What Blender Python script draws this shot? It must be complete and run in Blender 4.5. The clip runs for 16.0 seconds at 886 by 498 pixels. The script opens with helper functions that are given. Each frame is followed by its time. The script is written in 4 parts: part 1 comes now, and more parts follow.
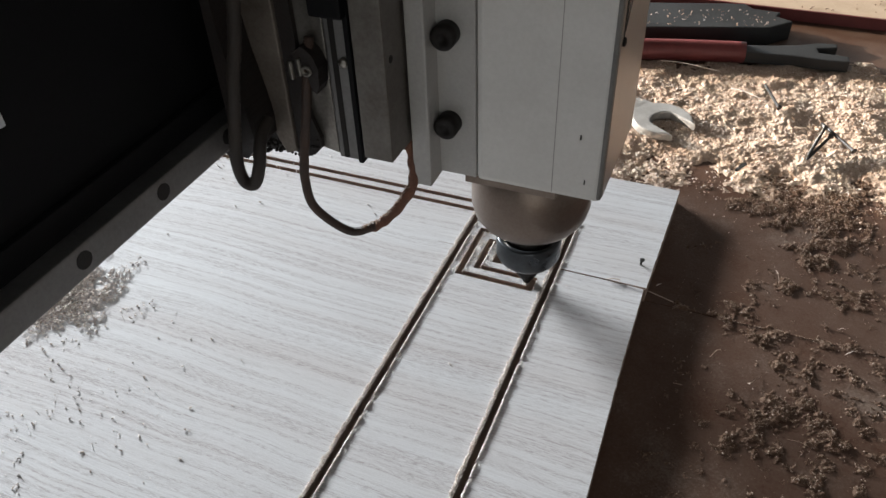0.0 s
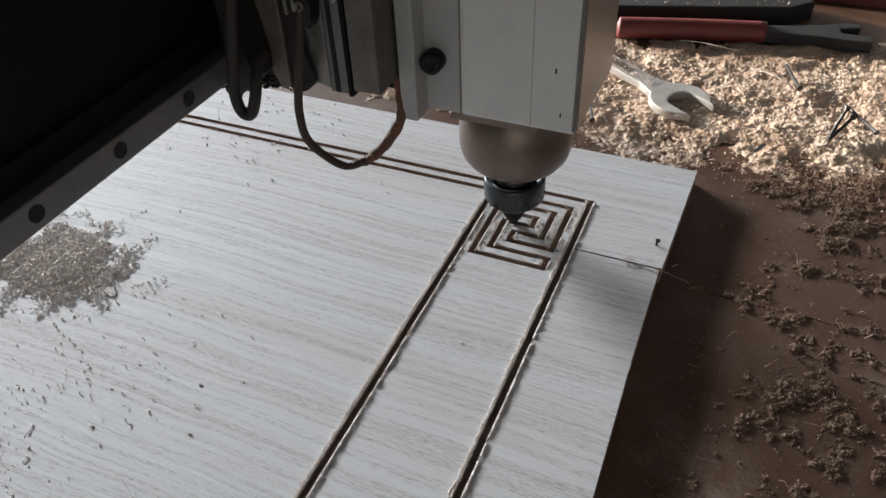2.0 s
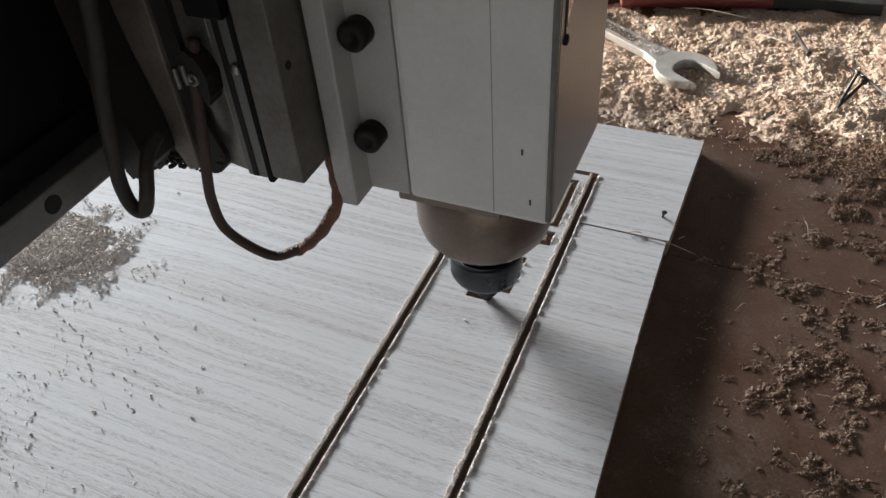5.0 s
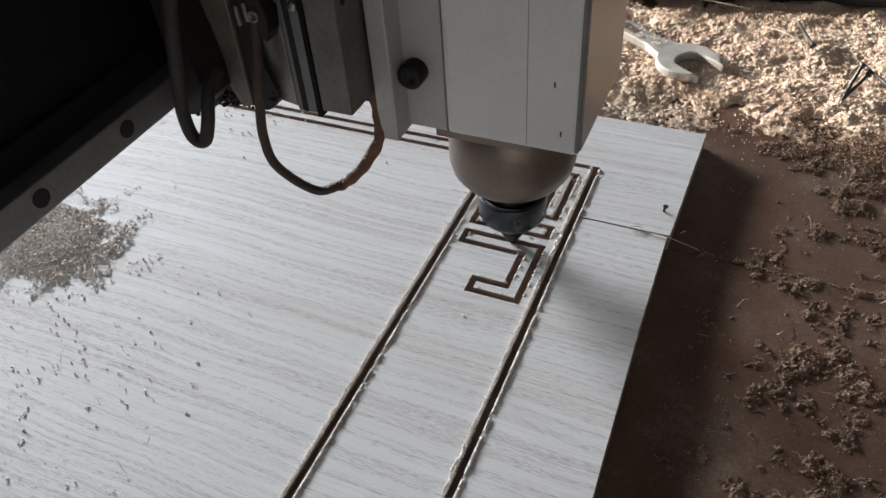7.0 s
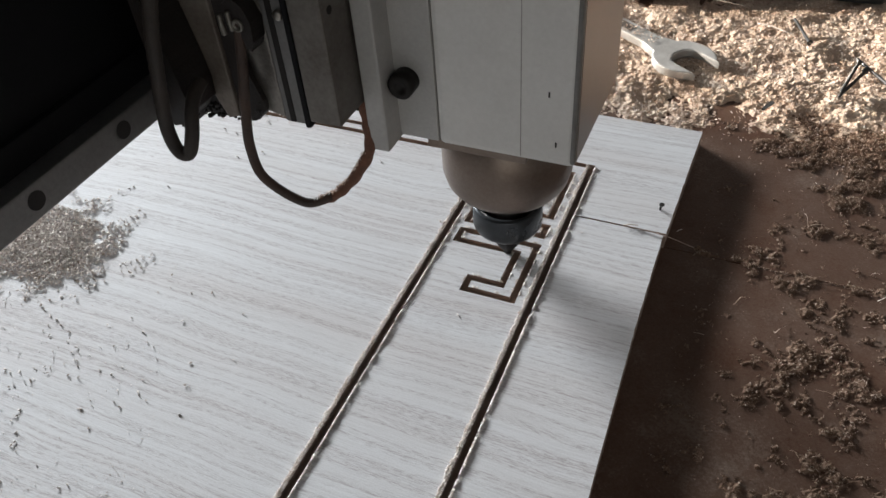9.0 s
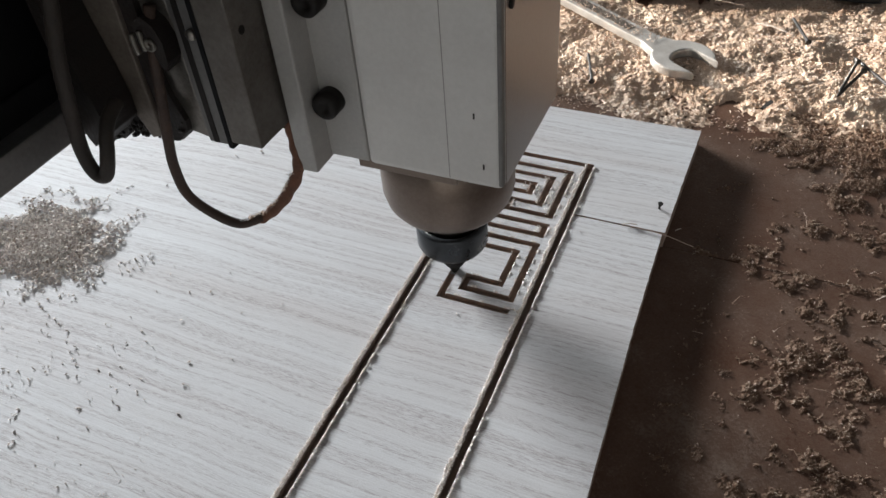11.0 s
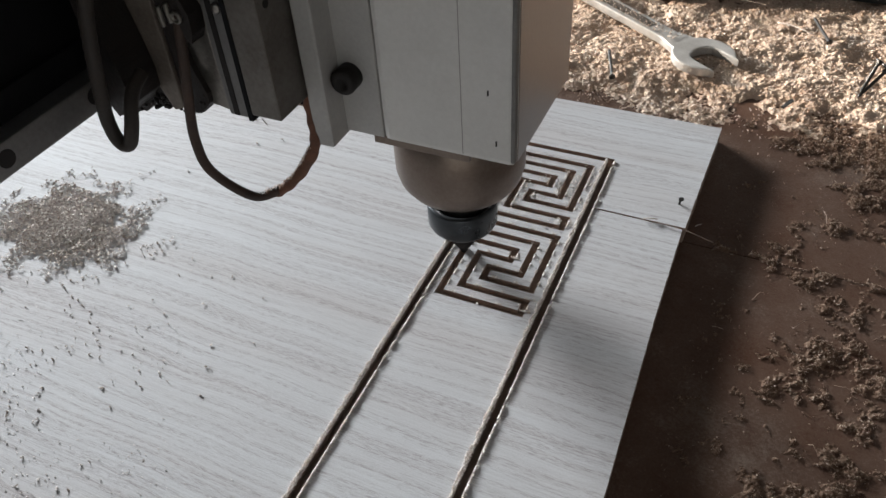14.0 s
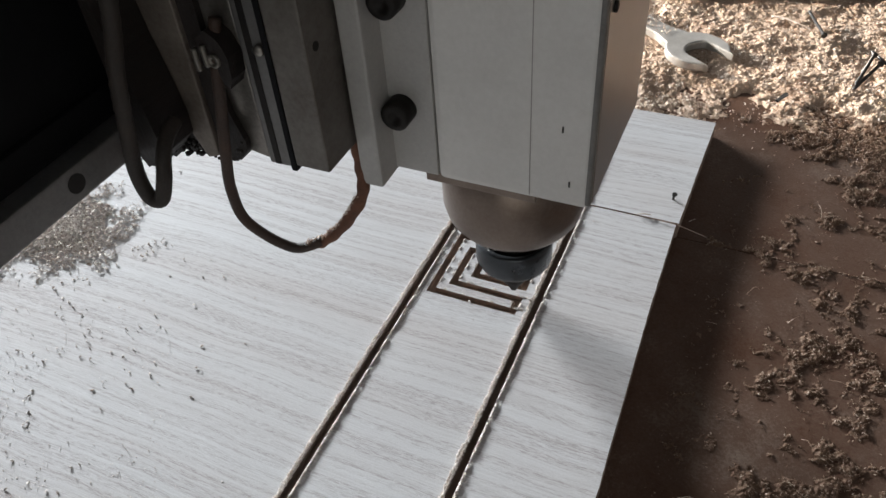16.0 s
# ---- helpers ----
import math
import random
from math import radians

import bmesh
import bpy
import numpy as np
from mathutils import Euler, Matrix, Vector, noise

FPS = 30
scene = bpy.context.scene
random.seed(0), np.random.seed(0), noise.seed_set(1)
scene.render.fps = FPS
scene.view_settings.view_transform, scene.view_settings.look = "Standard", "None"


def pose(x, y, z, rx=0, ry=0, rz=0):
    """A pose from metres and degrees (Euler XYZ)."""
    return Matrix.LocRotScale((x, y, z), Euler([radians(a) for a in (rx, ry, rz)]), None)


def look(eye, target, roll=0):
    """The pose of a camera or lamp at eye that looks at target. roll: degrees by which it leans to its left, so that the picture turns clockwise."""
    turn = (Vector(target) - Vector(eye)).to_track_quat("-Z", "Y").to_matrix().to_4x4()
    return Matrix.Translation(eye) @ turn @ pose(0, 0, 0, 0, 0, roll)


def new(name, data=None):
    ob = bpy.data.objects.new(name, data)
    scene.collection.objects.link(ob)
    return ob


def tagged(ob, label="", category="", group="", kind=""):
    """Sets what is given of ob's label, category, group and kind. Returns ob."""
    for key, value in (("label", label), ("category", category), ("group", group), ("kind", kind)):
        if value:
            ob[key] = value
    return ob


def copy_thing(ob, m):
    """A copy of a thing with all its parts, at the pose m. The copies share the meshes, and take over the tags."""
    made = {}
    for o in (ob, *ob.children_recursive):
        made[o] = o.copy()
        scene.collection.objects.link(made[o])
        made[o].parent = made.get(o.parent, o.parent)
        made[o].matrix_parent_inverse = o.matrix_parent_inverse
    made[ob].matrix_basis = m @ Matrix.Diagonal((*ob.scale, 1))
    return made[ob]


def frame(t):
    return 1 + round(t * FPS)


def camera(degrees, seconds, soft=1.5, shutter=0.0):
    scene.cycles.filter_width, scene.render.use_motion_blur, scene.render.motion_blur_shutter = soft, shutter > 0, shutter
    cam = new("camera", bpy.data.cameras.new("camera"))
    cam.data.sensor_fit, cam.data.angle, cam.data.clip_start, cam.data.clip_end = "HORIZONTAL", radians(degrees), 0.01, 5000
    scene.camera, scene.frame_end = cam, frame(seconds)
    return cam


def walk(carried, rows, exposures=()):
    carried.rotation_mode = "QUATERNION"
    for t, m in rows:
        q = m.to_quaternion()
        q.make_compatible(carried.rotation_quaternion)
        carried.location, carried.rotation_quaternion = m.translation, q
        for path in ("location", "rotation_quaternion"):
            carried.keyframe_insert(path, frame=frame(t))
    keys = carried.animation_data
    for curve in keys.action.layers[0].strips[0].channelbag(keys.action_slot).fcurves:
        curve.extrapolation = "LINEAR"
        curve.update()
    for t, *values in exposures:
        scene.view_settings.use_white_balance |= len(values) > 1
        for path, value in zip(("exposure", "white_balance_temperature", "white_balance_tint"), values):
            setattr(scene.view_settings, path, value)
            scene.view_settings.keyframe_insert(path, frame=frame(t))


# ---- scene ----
cam = camera(60.66, 16.0)
PATH = [
    (0, (0.0206, -0.5067, 0.3437), (-0.1332, -0.1540, 0.0245), -2.38),
    (0.5, (0.0206, -0.5064, 0.3395), (-0.1369, -0.1539, 0.0218), -2.37),
    (1, (0.0213, -0.5060, 0.3391), (-0.1387, -0.1559, 0.0199), -2.57),
    (1.5, (0.0179, -0.5038, 0.3370), (-0.1409, -0.1584, 0.0122), -2.45),
    (2, (0.0207, -0.5058, 0.3356), (-0.1394, -0.1617, 0.0101), -2.76),
    (2.5, (0.0211, -0.5019, 0.3343), (-0.1379, -0.1598, 0.0062), -2.72),
    (3, (0.0259, -0.4990, 0.3321), (-0.1346, -0.1586, 0.0028), -3.44),
    (3.5, (0.0274, -0.5030, 0.3336), (-0.1337, -0.1652, 0.0020), -4.50),
    (4, (0.0258, -0.5036, 0.3326), (-0.1360, -0.1689, -0.0018), -4.64),
    (6.5, (0.0203, -0.4925, 0.3249), (-0.1426, -0.1603, -0.0114), -4.72),
    (7, (0.0220, -0.4943, 0.3259), (-0.1401, -0.1646, -0.0132), -4.70),
    (7.5, (0.0220, -0.4924, 0.3248), (-0.1392, -0.1634, -0.0154), -4.60),
    (8, (0.0229, -0.4949, 0.3258), (-0.1392, -0.1662, -0.0143), -4.92),
    (8.5, (0.0235, -0.4911, 0.3256), (-0.1385, -0.1619, -0.0141), -4.96),
    (9, (0.0235, -0.4917, 0.3239), (-0.1380, -0.1620, -0.0155), -4.90),
    (11.5, (0.0237, -0.4922, 0.3231), (-0.1369, -0.1620, -0.0162), -4.78),
    (12, (0.0214, -0.4939, 0.3235), (-0.1387, -0.1640, -0.0163), -4.67),
    (12.5, (0.0220, -0.4949, 0.3210), (-0.1396, -0.1661, -0.0193), -4.74),
    (13, (0.0210, -0.4962, 0.3213), (-0.1401, -0.1690, -0.0207), -4.53),
    (13.5, (0.0184, -0.4997, 0.3222), (-0.1441, -0.1727, -0.0194), -4.27),
    (14, (0.0162, -0.5003, 0.3220), (-0.1470, -0.1726, -0.0184), -3.90),
    (14.5, (0.0167, -0.4989, 0.3237), (-0.1461, -0.1704, -0.0162), -3.73),
    (15, (0.0164, -0.4987, 0.3218), (-0.1481, -0.1699, -0.0170), -3.89),
    (15.5, (0.0184, -0.4995, 0.3207), (-0.1460, -0.1710, -0.0185), -4.11),
    (16, (0.0211, -0.4967, 0.3192), (-0.1433, -0.1697, -0.0215), -4.67),
]
walk(cam, [(t, look(eye, aim, roll)) for t, eye, aim, roll in PATH],
     [(0, 1.10), (0.5, 1.10), (1, 1.0), (2, 0.80), (3, 0.90), (4, 0.86), (6.5, 0.90), (7, 0.95), (7.5, 1.06), (8.5, 1.02), (9, 1.0), (11.5, 0.98), (12, 0.92), (12.5, 0.97), (13, 1.15), (13.5, 1.10), (14, 0.86), (14.5, 1.0), (15, 0.96), (15.5, 0.98), (16, 1.05)])

# ---- light ----
world = bpy.data.worlds.new("sky")
scene.world = world
world.use_nodes = True
sky = world.node_tree.nodes.new("ShaderNodeTexSky")
SUN_UP, SUN_FROM = radians(12.0), radians(10.2)  # height, and degrees north of west
sky.sky_type, sky.sun_disc, sky.sun_elevation, sky.sun_rotation = "NISHITA", False, SUN_UP, SUN_FROM - radians(90)
world.node_tree.links.new(sky.outputs[0], world.node_tree.nodes["Background"].inputs[0])
world.node_tree.nodes["Background"].inputs[1].default_value = 0.05
sun = new("sun", bpy.data.lights.new("sun", "SUN"))
sun.data.energy, sun.data.angle, sun.data.color = 4.8, radians(0.6), (1.0, 0.87, 0.72)
sun.matrix_world = look((-math.cos(SUN_FROM) * math.cos(SUN_UP), math.sin(SUN_FROM) * math.cos(SUN_UP), math.sin(SUN_UP)), (0, 0, 0))


def area_lamp(name, eye, target, wide, high, watts, colour):
    """Daylight in a window's opening, or an added fill lamp."""
    lamp = new(name, bpy.data.lights.new(name, "AREA"))
    lamp.data.shape, lamp.data.size, lamp.data.size_y = "RECTANGLE", wide, high
    lamp.data.energy, lamp.data.color = watts, colour
    lamp.matrix_world = look(eye, target)
    return lamp


area_lamp("daylight_west", (-4.95, 2.4, 1.24), (0.0, -0.1, 0.0), 2.9, 0.50, 600, (0.89, 0.95, 1.0))
# Added weak fill over the sawdust; no north window is known.
area_lamp("fill_north", (0.9, 3.98, 1.0), (0.0, 0.0, 0.0), 1.1, 1.1, 3, (1.0, 0.95, 0.88))
# Added fill for the spindle's south faces; no doorway is known there.
area_lamp("fill_south", (0.7, -2.3, 0.45), (-0.1, 0.0, 0.1), 1.3, 1.0, 2.5, (1.0, 0.96, 0.92))

# ---- materials ----


def material(name, base, rough=0.6, metal=0.0):
    m = bpy.data.materials.new(name)
    m.use_nodes = True
    b = m.node_tree.nodes["Principled BSDF"]
    b.inputs["Base Color"].default_value = (*base, 1)
    b.inputs["Roughness"].default_value = rough
    b.inputs["Metallic"].default_value = metal
    return m


def node(m, kind, **values):
    n = m.node_tree.nodes.new(kind)
    for key, value in values.items():
        n.inputs[key].default_value = value
    return n


def link(m, a, out, b, into):
    m.node_tree.links.new(a.outputs[out], b.inputs[into])


def coords(m, scale, turn=0.0, space="Position"):
    """World place, stretched."""
    if space == "Position":
        src = node(m, "ShaderNodeNewGeometry")
    else:
        src = node(m, "ShaderNodeTexCoord")
    mp = node(m, "ShaderNodeMapping")
    mp.inputs["Scale"].default_value = scale
    mp.inputs["Rotation"].default_value = (0, 0, radians(turn))
    link(m, src, space, mp, "Vector")
    return mp


def ramp(m, stops):
    r = node(m, "ShaderNodeValToRGB")
    els = r.color_ramp.elements
    while len(els) < len(stops):
        els.new(0.5)
    for e, (at, c) in zip(els, stops):
        e.position, e.color = at, (*c, 1)
    return r


def mix(m, kind, fac=0.5):
    n = m.node_tree.nodes.new("ShaderNodeMix")
    n.data_type, n.blend_type = "RGBA", kind
    n.inputs[0].default_value = fac
    return n


def mottled(name, dark, light, rough=0.6, metal=0.0, coarse=30.0, fine=400.0, bump=0.15, space="Object", rough_spread=0.15):
    """A surface with stains at one scale and grain at another."""
    m = material(name, light, rough, metal)
    b = m.node_tree.nodes["Principled BSDF"]
    mp = coords(m, (1, 1, 1), 0, space)
    big = node(m, "ShaderNodeTexNoise", Scale=coarse, Detail=5.0, Roughness=0.6)
    small = node(m, "ShaderNodeTexNoise", Scale=fine, Detail=3.0, Roughness=0.7)
    link(m, mp, 0, big, "Vector")
    link(m, mp, 0, small, "Vector")
    r = ramp(m, [(0.3, dark), (0.7, light)])
    blend = mix(m, "MIX", 0.35)
    link(m, big, 0, blend, 6)
    link(m, small, 0, blend, 7)
    link(m, blend, 2, r, 0)
    link(m, r, 0, b, "Base Color")
    rr = node(m, "ShaderNodeMapRange")
    rr.inputs["To Min"].default_value, rr.inputs["To Max"].default_value = max(0.02, rough - rough_spread), min(1.0, rough + rough_spread)
    link(m, big, 0, rr, 0)
    link(m, rr, 0, b, "Roughness")
    bp = node(m, "ShaderNodeBump", Strength=bump, Distance=0.001)
    link(m, small, 0, bp, "Height")
    link(m, bp, 0, b, "Normal")
    return m


def veneer_material():
    """Whitewashed oak foil: pale ground, short dark pores gathered in drifting bands along x."""
    m = material("whitewashed_oak_veneer", (0.6, 0.58, 0.57), 0.55)
    b = m.node_tree.nodes["Principled BSDF"]
    b.inputs["Specular IOR Level"].default_value = 0.14
    base = coords(m, (1, 1, 1), 0)
    warp = node(m, "ShaderNodeTexNoise", Scale=6.0, Detail=3.0)
    link(m, base, 0, warp, "Vector")
    shift = mix(m, "ADD", 0.017)
    link(m, base, 0, shift, 6)
    link(m, warp, "Color", shift, 7)

    def stretched(scale, detail, rough):
        mp = node(m, "ShaderNodeMapping")
        mp.inputs["Scale"].default_value = scale
        mp.inputs["Rotation"].default_value = (0, 0, radians(2.5))
        link(m, shift, 2, mp, "Vector")
        n = node(m, "ShaderNodeTexNoise", Scale=1.0, Detail=detail, Roughness=rough)
        link(m, mp, 0, n, "Vector")
        return n

    band = stretched((4, 300, 20), 5.0, 0.65)
    wide = stretched((2.2, 30, 8), 2.0, 0.5)
    pore = stretched((190, 2300, 90), 3.0, 0.7)
    hair = stretched((30, 2200, 90), 2.0, 0.6)
    ground = ramp(m, [(0.35, (0.565, 0.54, 0.53)), (0.55, (0.595, 0.583, 0.58)), (0.75, (0.62, 0.615, 0.615))])
    link(m, wide, 0, ground, 0)
    gate = ramp(m, [(0.44, (0.10, 0.10, 0.10)), (0.56, (1, 1, 1))])
    link(m, band, 0, gate, 0)
    dash = ramp(m, [(0.40, (1, 1, 1)), (0.54, (0, 0, 0))])
    link(m, pore, 0, dash, 0)
    both = mix(m, "MULTIPLY", 1.0)
    link(m, gate, 0, both, 6)
    link(m, dash, 0, both, 7)
    dark = mix(m, "MULTIPLY", 1.0)
    link(m, both, 2, dark, 0)
    link(m, ground, 0, dark, 6)
    dark.inputs[7].default_value = (0.69, 0.655, 0.65, 1)
    tint = ramp(m, [(0.40, (0.88, 0.865, 0.86)), (0.56, (1, 1, 1))])
    link(m, hair, 0, tint, 0)
    mul = mix(m, "MULTIPLY", 0.75)
    link(m, dark, 2, mul, 6)
    link(m, tint, 0, mul, 7)
    soft = ramp(m, [(0.5, (1, 1, 1)), (0.66, (0.945, 0.925, 0.92))])
    link(m, band, 0, soft, 0)
    mul2 = mix(m, "MULTIPLY", 1.0)
    link(m, mul, 2, mul2, 6)
    link(m, soft, 0, mul2, 7)
    speck = node(m, "ShaderNodeTexNoise", Scale=1300.0, Detail=3.0, Roughness=0.7)
    link(m, base, 0, speck, "Vector")
    flecks = ramp(m, [(0.33, (0.90, 0.89, 0.885)), (0.5, (1, 1, 1)), (0.68, (1.05, 1.05, 1.05))])
    link(m, speck, 0, flecks, 0)
    mul3 = mix(m, "MULTIPLY", 1.0)
    link(m, mul2, 2, mul3, 6)
    link(m, flecks, 0, mul3, 7)
    link(m, mul3, 2, b, "Base Color")
    bp = node(m, "ShaderNodeBump", Strength=0.2, Distance=0.0003)
    link(m, pore, 0, bp, "Height")
    link(m, bp, 0, b, "Normal")
    rr = node(m, "ShaderNodeMapRange")
    rr.inputs["To Min"].default_value, rr.inputs["To Max"].default_value = 0.60, 0.78
    link(m, band, 0, rr, 0)
    link(m, rr, 0, b, "Roughness")
    return m


def table_material():
    """Worn brown machine bed, with fine dust lying on it in patches."""
    m = material("brown_bed_board", (0.12, 0.06, 0.04), 0.5)
    b = m.node_tree.nodes["Principled BSDF"]
    b.inputs["Specular IOR Level"].default_value = 0.14
    base = coords(m, (1, 1, 1), 0)
    patch = node(m, "ShaderNodeTexNoise", Scale=16.0, Detail=6.0, Roughness=0.65)
    grit = node(m, "ShaderNodeTexNoise", Scale=700.0, Detail=3.0, Roughness=0.7)
    link(m, base, 0, patch, "Vector")
    link(m, base, 0, grit, "Vector")
    add = mix(m, "MIX", 0.3)
    link(m, patch, 0, add, 6)
    link(m, grit, 0, add, 7)
    r = ramp(m, [(0.36, (0.078, 0.036, 0.021)), (0.54, (0.116, 0.070, 0.050)), (0.74, (0.235, 0.180, 0.142))])
    link(m, add, 2, r, 0)
    link(m, r, 0, b, "Base Color")
    rr = node(m, "ShaderNodeMapRange")
    rr.inputs["To Min"].default_value, rr.inputs["To Max"].default_value = 0.30, 0.62
    link(m, patch, 0, rr, 0)
    link(m, rr, 0, b, "Roughness")
    bp = node(m, "ShaderNodeBump", Strength=0.3, Distance=0.001)
    link(m, grit, 0, bp, "Height")
    link(m, bp, 0, b, "Normal")
    return m


def chip_material(name, stops, rough=0.9):
    """Chips and dust, each with a tone of its own."""
    m = material(name, stops[-1][1], rough)
    b = m.node_tree.nodes["Principled BSDF"]
    b.inputs["Specular IOR Level"].default_value = 0.08
    g = node(m, "ShaderNodeNewGeometry")
    r = ramp(m, stops)
    link(m, g, "Random Per Island", r, 0)
    link(m, r, 0, b, "Base Color")
    return m


VENEER = veneer_material()
CORE = mottled("brown_fibreboard_core", (0.20, 0.135, 0.105), (0.40, 0.295, 0.235), 0.9, 0, 60, 900, 0.5, "Position")
BED = table_material()
GREY_PAINT = mottled("grey_satin_paint", (0.54, 0.525, 0.50), (0.68, 0.665, 0.64), 0.42, 0.0, 16, 500, 0.05)
# The housing's grey paint, darkened: the mount's shade is in the colour.
SHADED_PAINT = mottled("shaded_grey_mount_paint", (0.30, 0.29, 0.275), (0.43, 0.415, 0.395), 0.45, 0.0, 20, 500, 0.06)
SEAM = mottled("dirty_seam", (0.20, 0.19, 0.175), (0.33, 0.31, 0.29), 0.6, 0.0, 60, 500, 0.1)
STEEL = mottled("brushed_steel", (0.15, 0.135, 0.12), (0.34, 0.32, 0.29), 0.38, 0.9, 40, 600, 0.08)
SLIDE_STEEL = mottled("stained_slide_steel", (0.065, 0.052, 0.042), (0.165, 0.152, 0.137), 0.45, 0.35, 38, 420, 0.12)
ZINC = mottled("worn_zinc", (0.10, 0.092, 0.078), (0.22, 0.205, 0.18), 0.4, 0.6, 80, 700, 0.1)
DULL_STEEL = mottled("dirty_cast_steel", (0.075, 0.058, 0.045), (0.20, 0.172, 0.147), 0.5, 0.4, 45, 500, 0.2)
# Steel darkened and browned in colour, for the dark room and bed it mirrors.
NOSE = mottled("spindle_steel_brown_reflection", (0.14, 0.105, 0.085), (0.23, 0.185, 0.155), 0.42, 0.8, 30, 500, 0.05)
SHINY = mottled("polished_brown_steel", (0.30, 0.25, 0.21), (0.40, 0.34, 0.29), 0.16, 0.95, 30, 400, 0.03)
NUT = mottled("blackened_nut_steel", (0.035, 0.038, 0.042), (0.06, 0.065, 0.07), 0.3, 0.7, 50, 500, 0.05)
BLACK = mottled("black_painted_steel", (0.003, 0.003, 0.0035), (0.007, 0.007, 0.008), 0.68, 0.0, 20, 400, 0.1)
BOLT = mottled("black_oxide_bolt", (0.006, 0.005, 0.0045), (0.017, 0.013, 0.011), 0.6, 0.5, 90, 600, 0.1)
GREASE = mottled("rusty_grease", (0.003, 0.002, 0.0017), (0.013, 0.0065, 0.0045), 0.6, 0.0, 60, 500, 0.5)
DARK_HOSE = mottled("dark_greasy_hose", (0.010, 0.0075, 0.006), (0.036, 0.026, 0.020), 0.7, 0.0, 90, 900, 0.4)
HOSE = mottled("dusty_brown_hose", (0.018, 0.010, 0.007), (0.060, 0.033, 0.022), 0.7, 0.0, 90, 900, 0.5)
RUST = mottled("rusty_orange_brown", (0.065, 0.026, 0.016), (0.19, 0.085, 0.05), 0.8, 0.0, 120, 900, 0.6)
RAIL = mottled("dull_rail_steel", (0.11, 0.105, 0.10), (0.19, 0.185, 0.18), 0.45, 0.6, 30, 500, 0.08)
CHROME = mottled("worn_chrome", (0.40, 0.385, 0.365), (0.66, 0.645, 0.62), 0.42, 0.55, 60, 800, 0.15)
RED = mottled("dull_red_rubber", (0.11, 0.02, 0.02), (0.20, 0.042, 0.04), 0.55, 0.0, 50, 700, 0.25)
NAIL = mottled("dark_nail_wire", (0.03, 0.027, 0.025), (0.09, 0.083, 0.078), 0.4, 0.8, 90, 900, 0.1)
BAR = mottled("dark_painted_bar", (0.008, 0.0085, 0.009), (0.024, 0.025, 0.026), 0.65, 0.1, 40, 500, 0.25)
SAWDUST = mottled("pale_sawdust_bed", (0.36, 0.23, 0.155), (0.84, 0.69, 0.555), 0.95, 0, 20, 1100, 1.0, "Position")
CHIPS = chip_material("pale_wood_chips", [(0.0, (0.24, 0.15, 0.10)), (0.35, (0.56, 0.42, 0.325)), (0.75, (0.74, 0.60, 0.50)), (1.0, (0.88, 0.81, 0.74))])
BROWN_CHIPS = chip_material("brown_wood_crumbs", [(0.0, (0.09, 0.05, 0.032)), (0.6, (0.26, 0.175, 0.125)), (1.0, (0.50, 0.39, 0.31))])
GREY_CHIPS = chip_material("grey_brown_crumbs", [(0.0, (0.34, 0.27, 0.22)), (0.35, (0.66, 0.58, 0.53)), (1.0, (0.88, 0.83, 0.79))])
FIBRE = chip_material("pale_torn_fibres", [(0.0, (0.54, 0.45, 0.385)), (1.0, (0.86, 0.81, 0.76))])
BROWN_DUST = mottled("brown_wood_dust", (0.085, 0.048, 0.032), (0.27, 0.18, 0.13), 0.95, 0, 160, 1500, 0.8, "Position")
BROWN_DUST.node_tree.nodes["Principled BSDF"].inputs["Specular IOR Level"].default_value = 0.05
WALL = mottled("dusty_plaster", (0.075, 0.07, 0.065), (0.12, 0.112, 0.105), 0.9, 0, 2, 60, 0.2, "Position")
CARDBOARD = mottled("tan_card", (0.38, 0.28, 0.19), (0.52, 0.40, 0.29), 0.85, 0, 40, 500, 0.15)
BLACK.node_tree.nodes["Principled BSDF"].inputs["Specular IOR Level"].default_value = 0.15
# The brown is the sawdust's and bed's reflection, put into the colour.
PANEL = mottled("satin_brown_reflection", (0.24, 0.215, 0.195), (0.33, 0.30, 0.275), 0.34, 0.5, 14, 500, 0.04)
DARK_EDGE = mottled("dark_corner_edge", (0.10, 0.095, 0.09), (0.20, 0.19, 0.18), 0.5, 0.0, 60, 500, 0.1)
LABEL = mottled("grey_white_label", (0.50, 0.53, 0.55), (0.62, 0.65, 0.66), 0.5, 0, 40, 500, 0.05)

# ---- mesh helpers ----


def part(name, bm, mat, parent=None, label="", smooth=False):
    me = bpy.data.meshes.new(name)
    bm.to_mesh(me)
    bm.free()
    for one in mat if isinstance(mat, (list, tuple)) else [mat]:
        me.materials.append(one)
    if smooth:
        me.shade_smooth()
    ob = new(name, me)
    ob.parent = parent
    if label:
        tagged(ob, label)
    return ob


def empty(name, label, category, at=(0, 0, 0), group=""):
    ob = new(name)
    ob.empty_display_size = 0.01
    ob.location = at
    return tagged(ob, label, category, group)


def box(x0, x1, y0, y1, z0, z1, bevel=0.0, bm=None):
    made = bmesh.new()
    bmesh.ops.create_cube(made, size=1)
    for v in made.verts:
        v.co = ((x0 + x1) / 2 + v.co.x * (x1 - x0), (y0 + y1) / 2 + v.co.y * (y1 - y0), (z0 + z1) / 2 + v.co.z * (z1 - z0))
    if bevel:
        bmesh.ops.bevel(made, geom=list(made.edges), offset=bevel, segments=2, affect="EDGES", profile=0.6)
    if bm is None:
        return made
    me = bpy.data.meshes.new("t")
    made.to_mesh(me)
    made.free()
    bm.from_mesh(me)
    bpy.data.meshes.remove(me)
    return bm


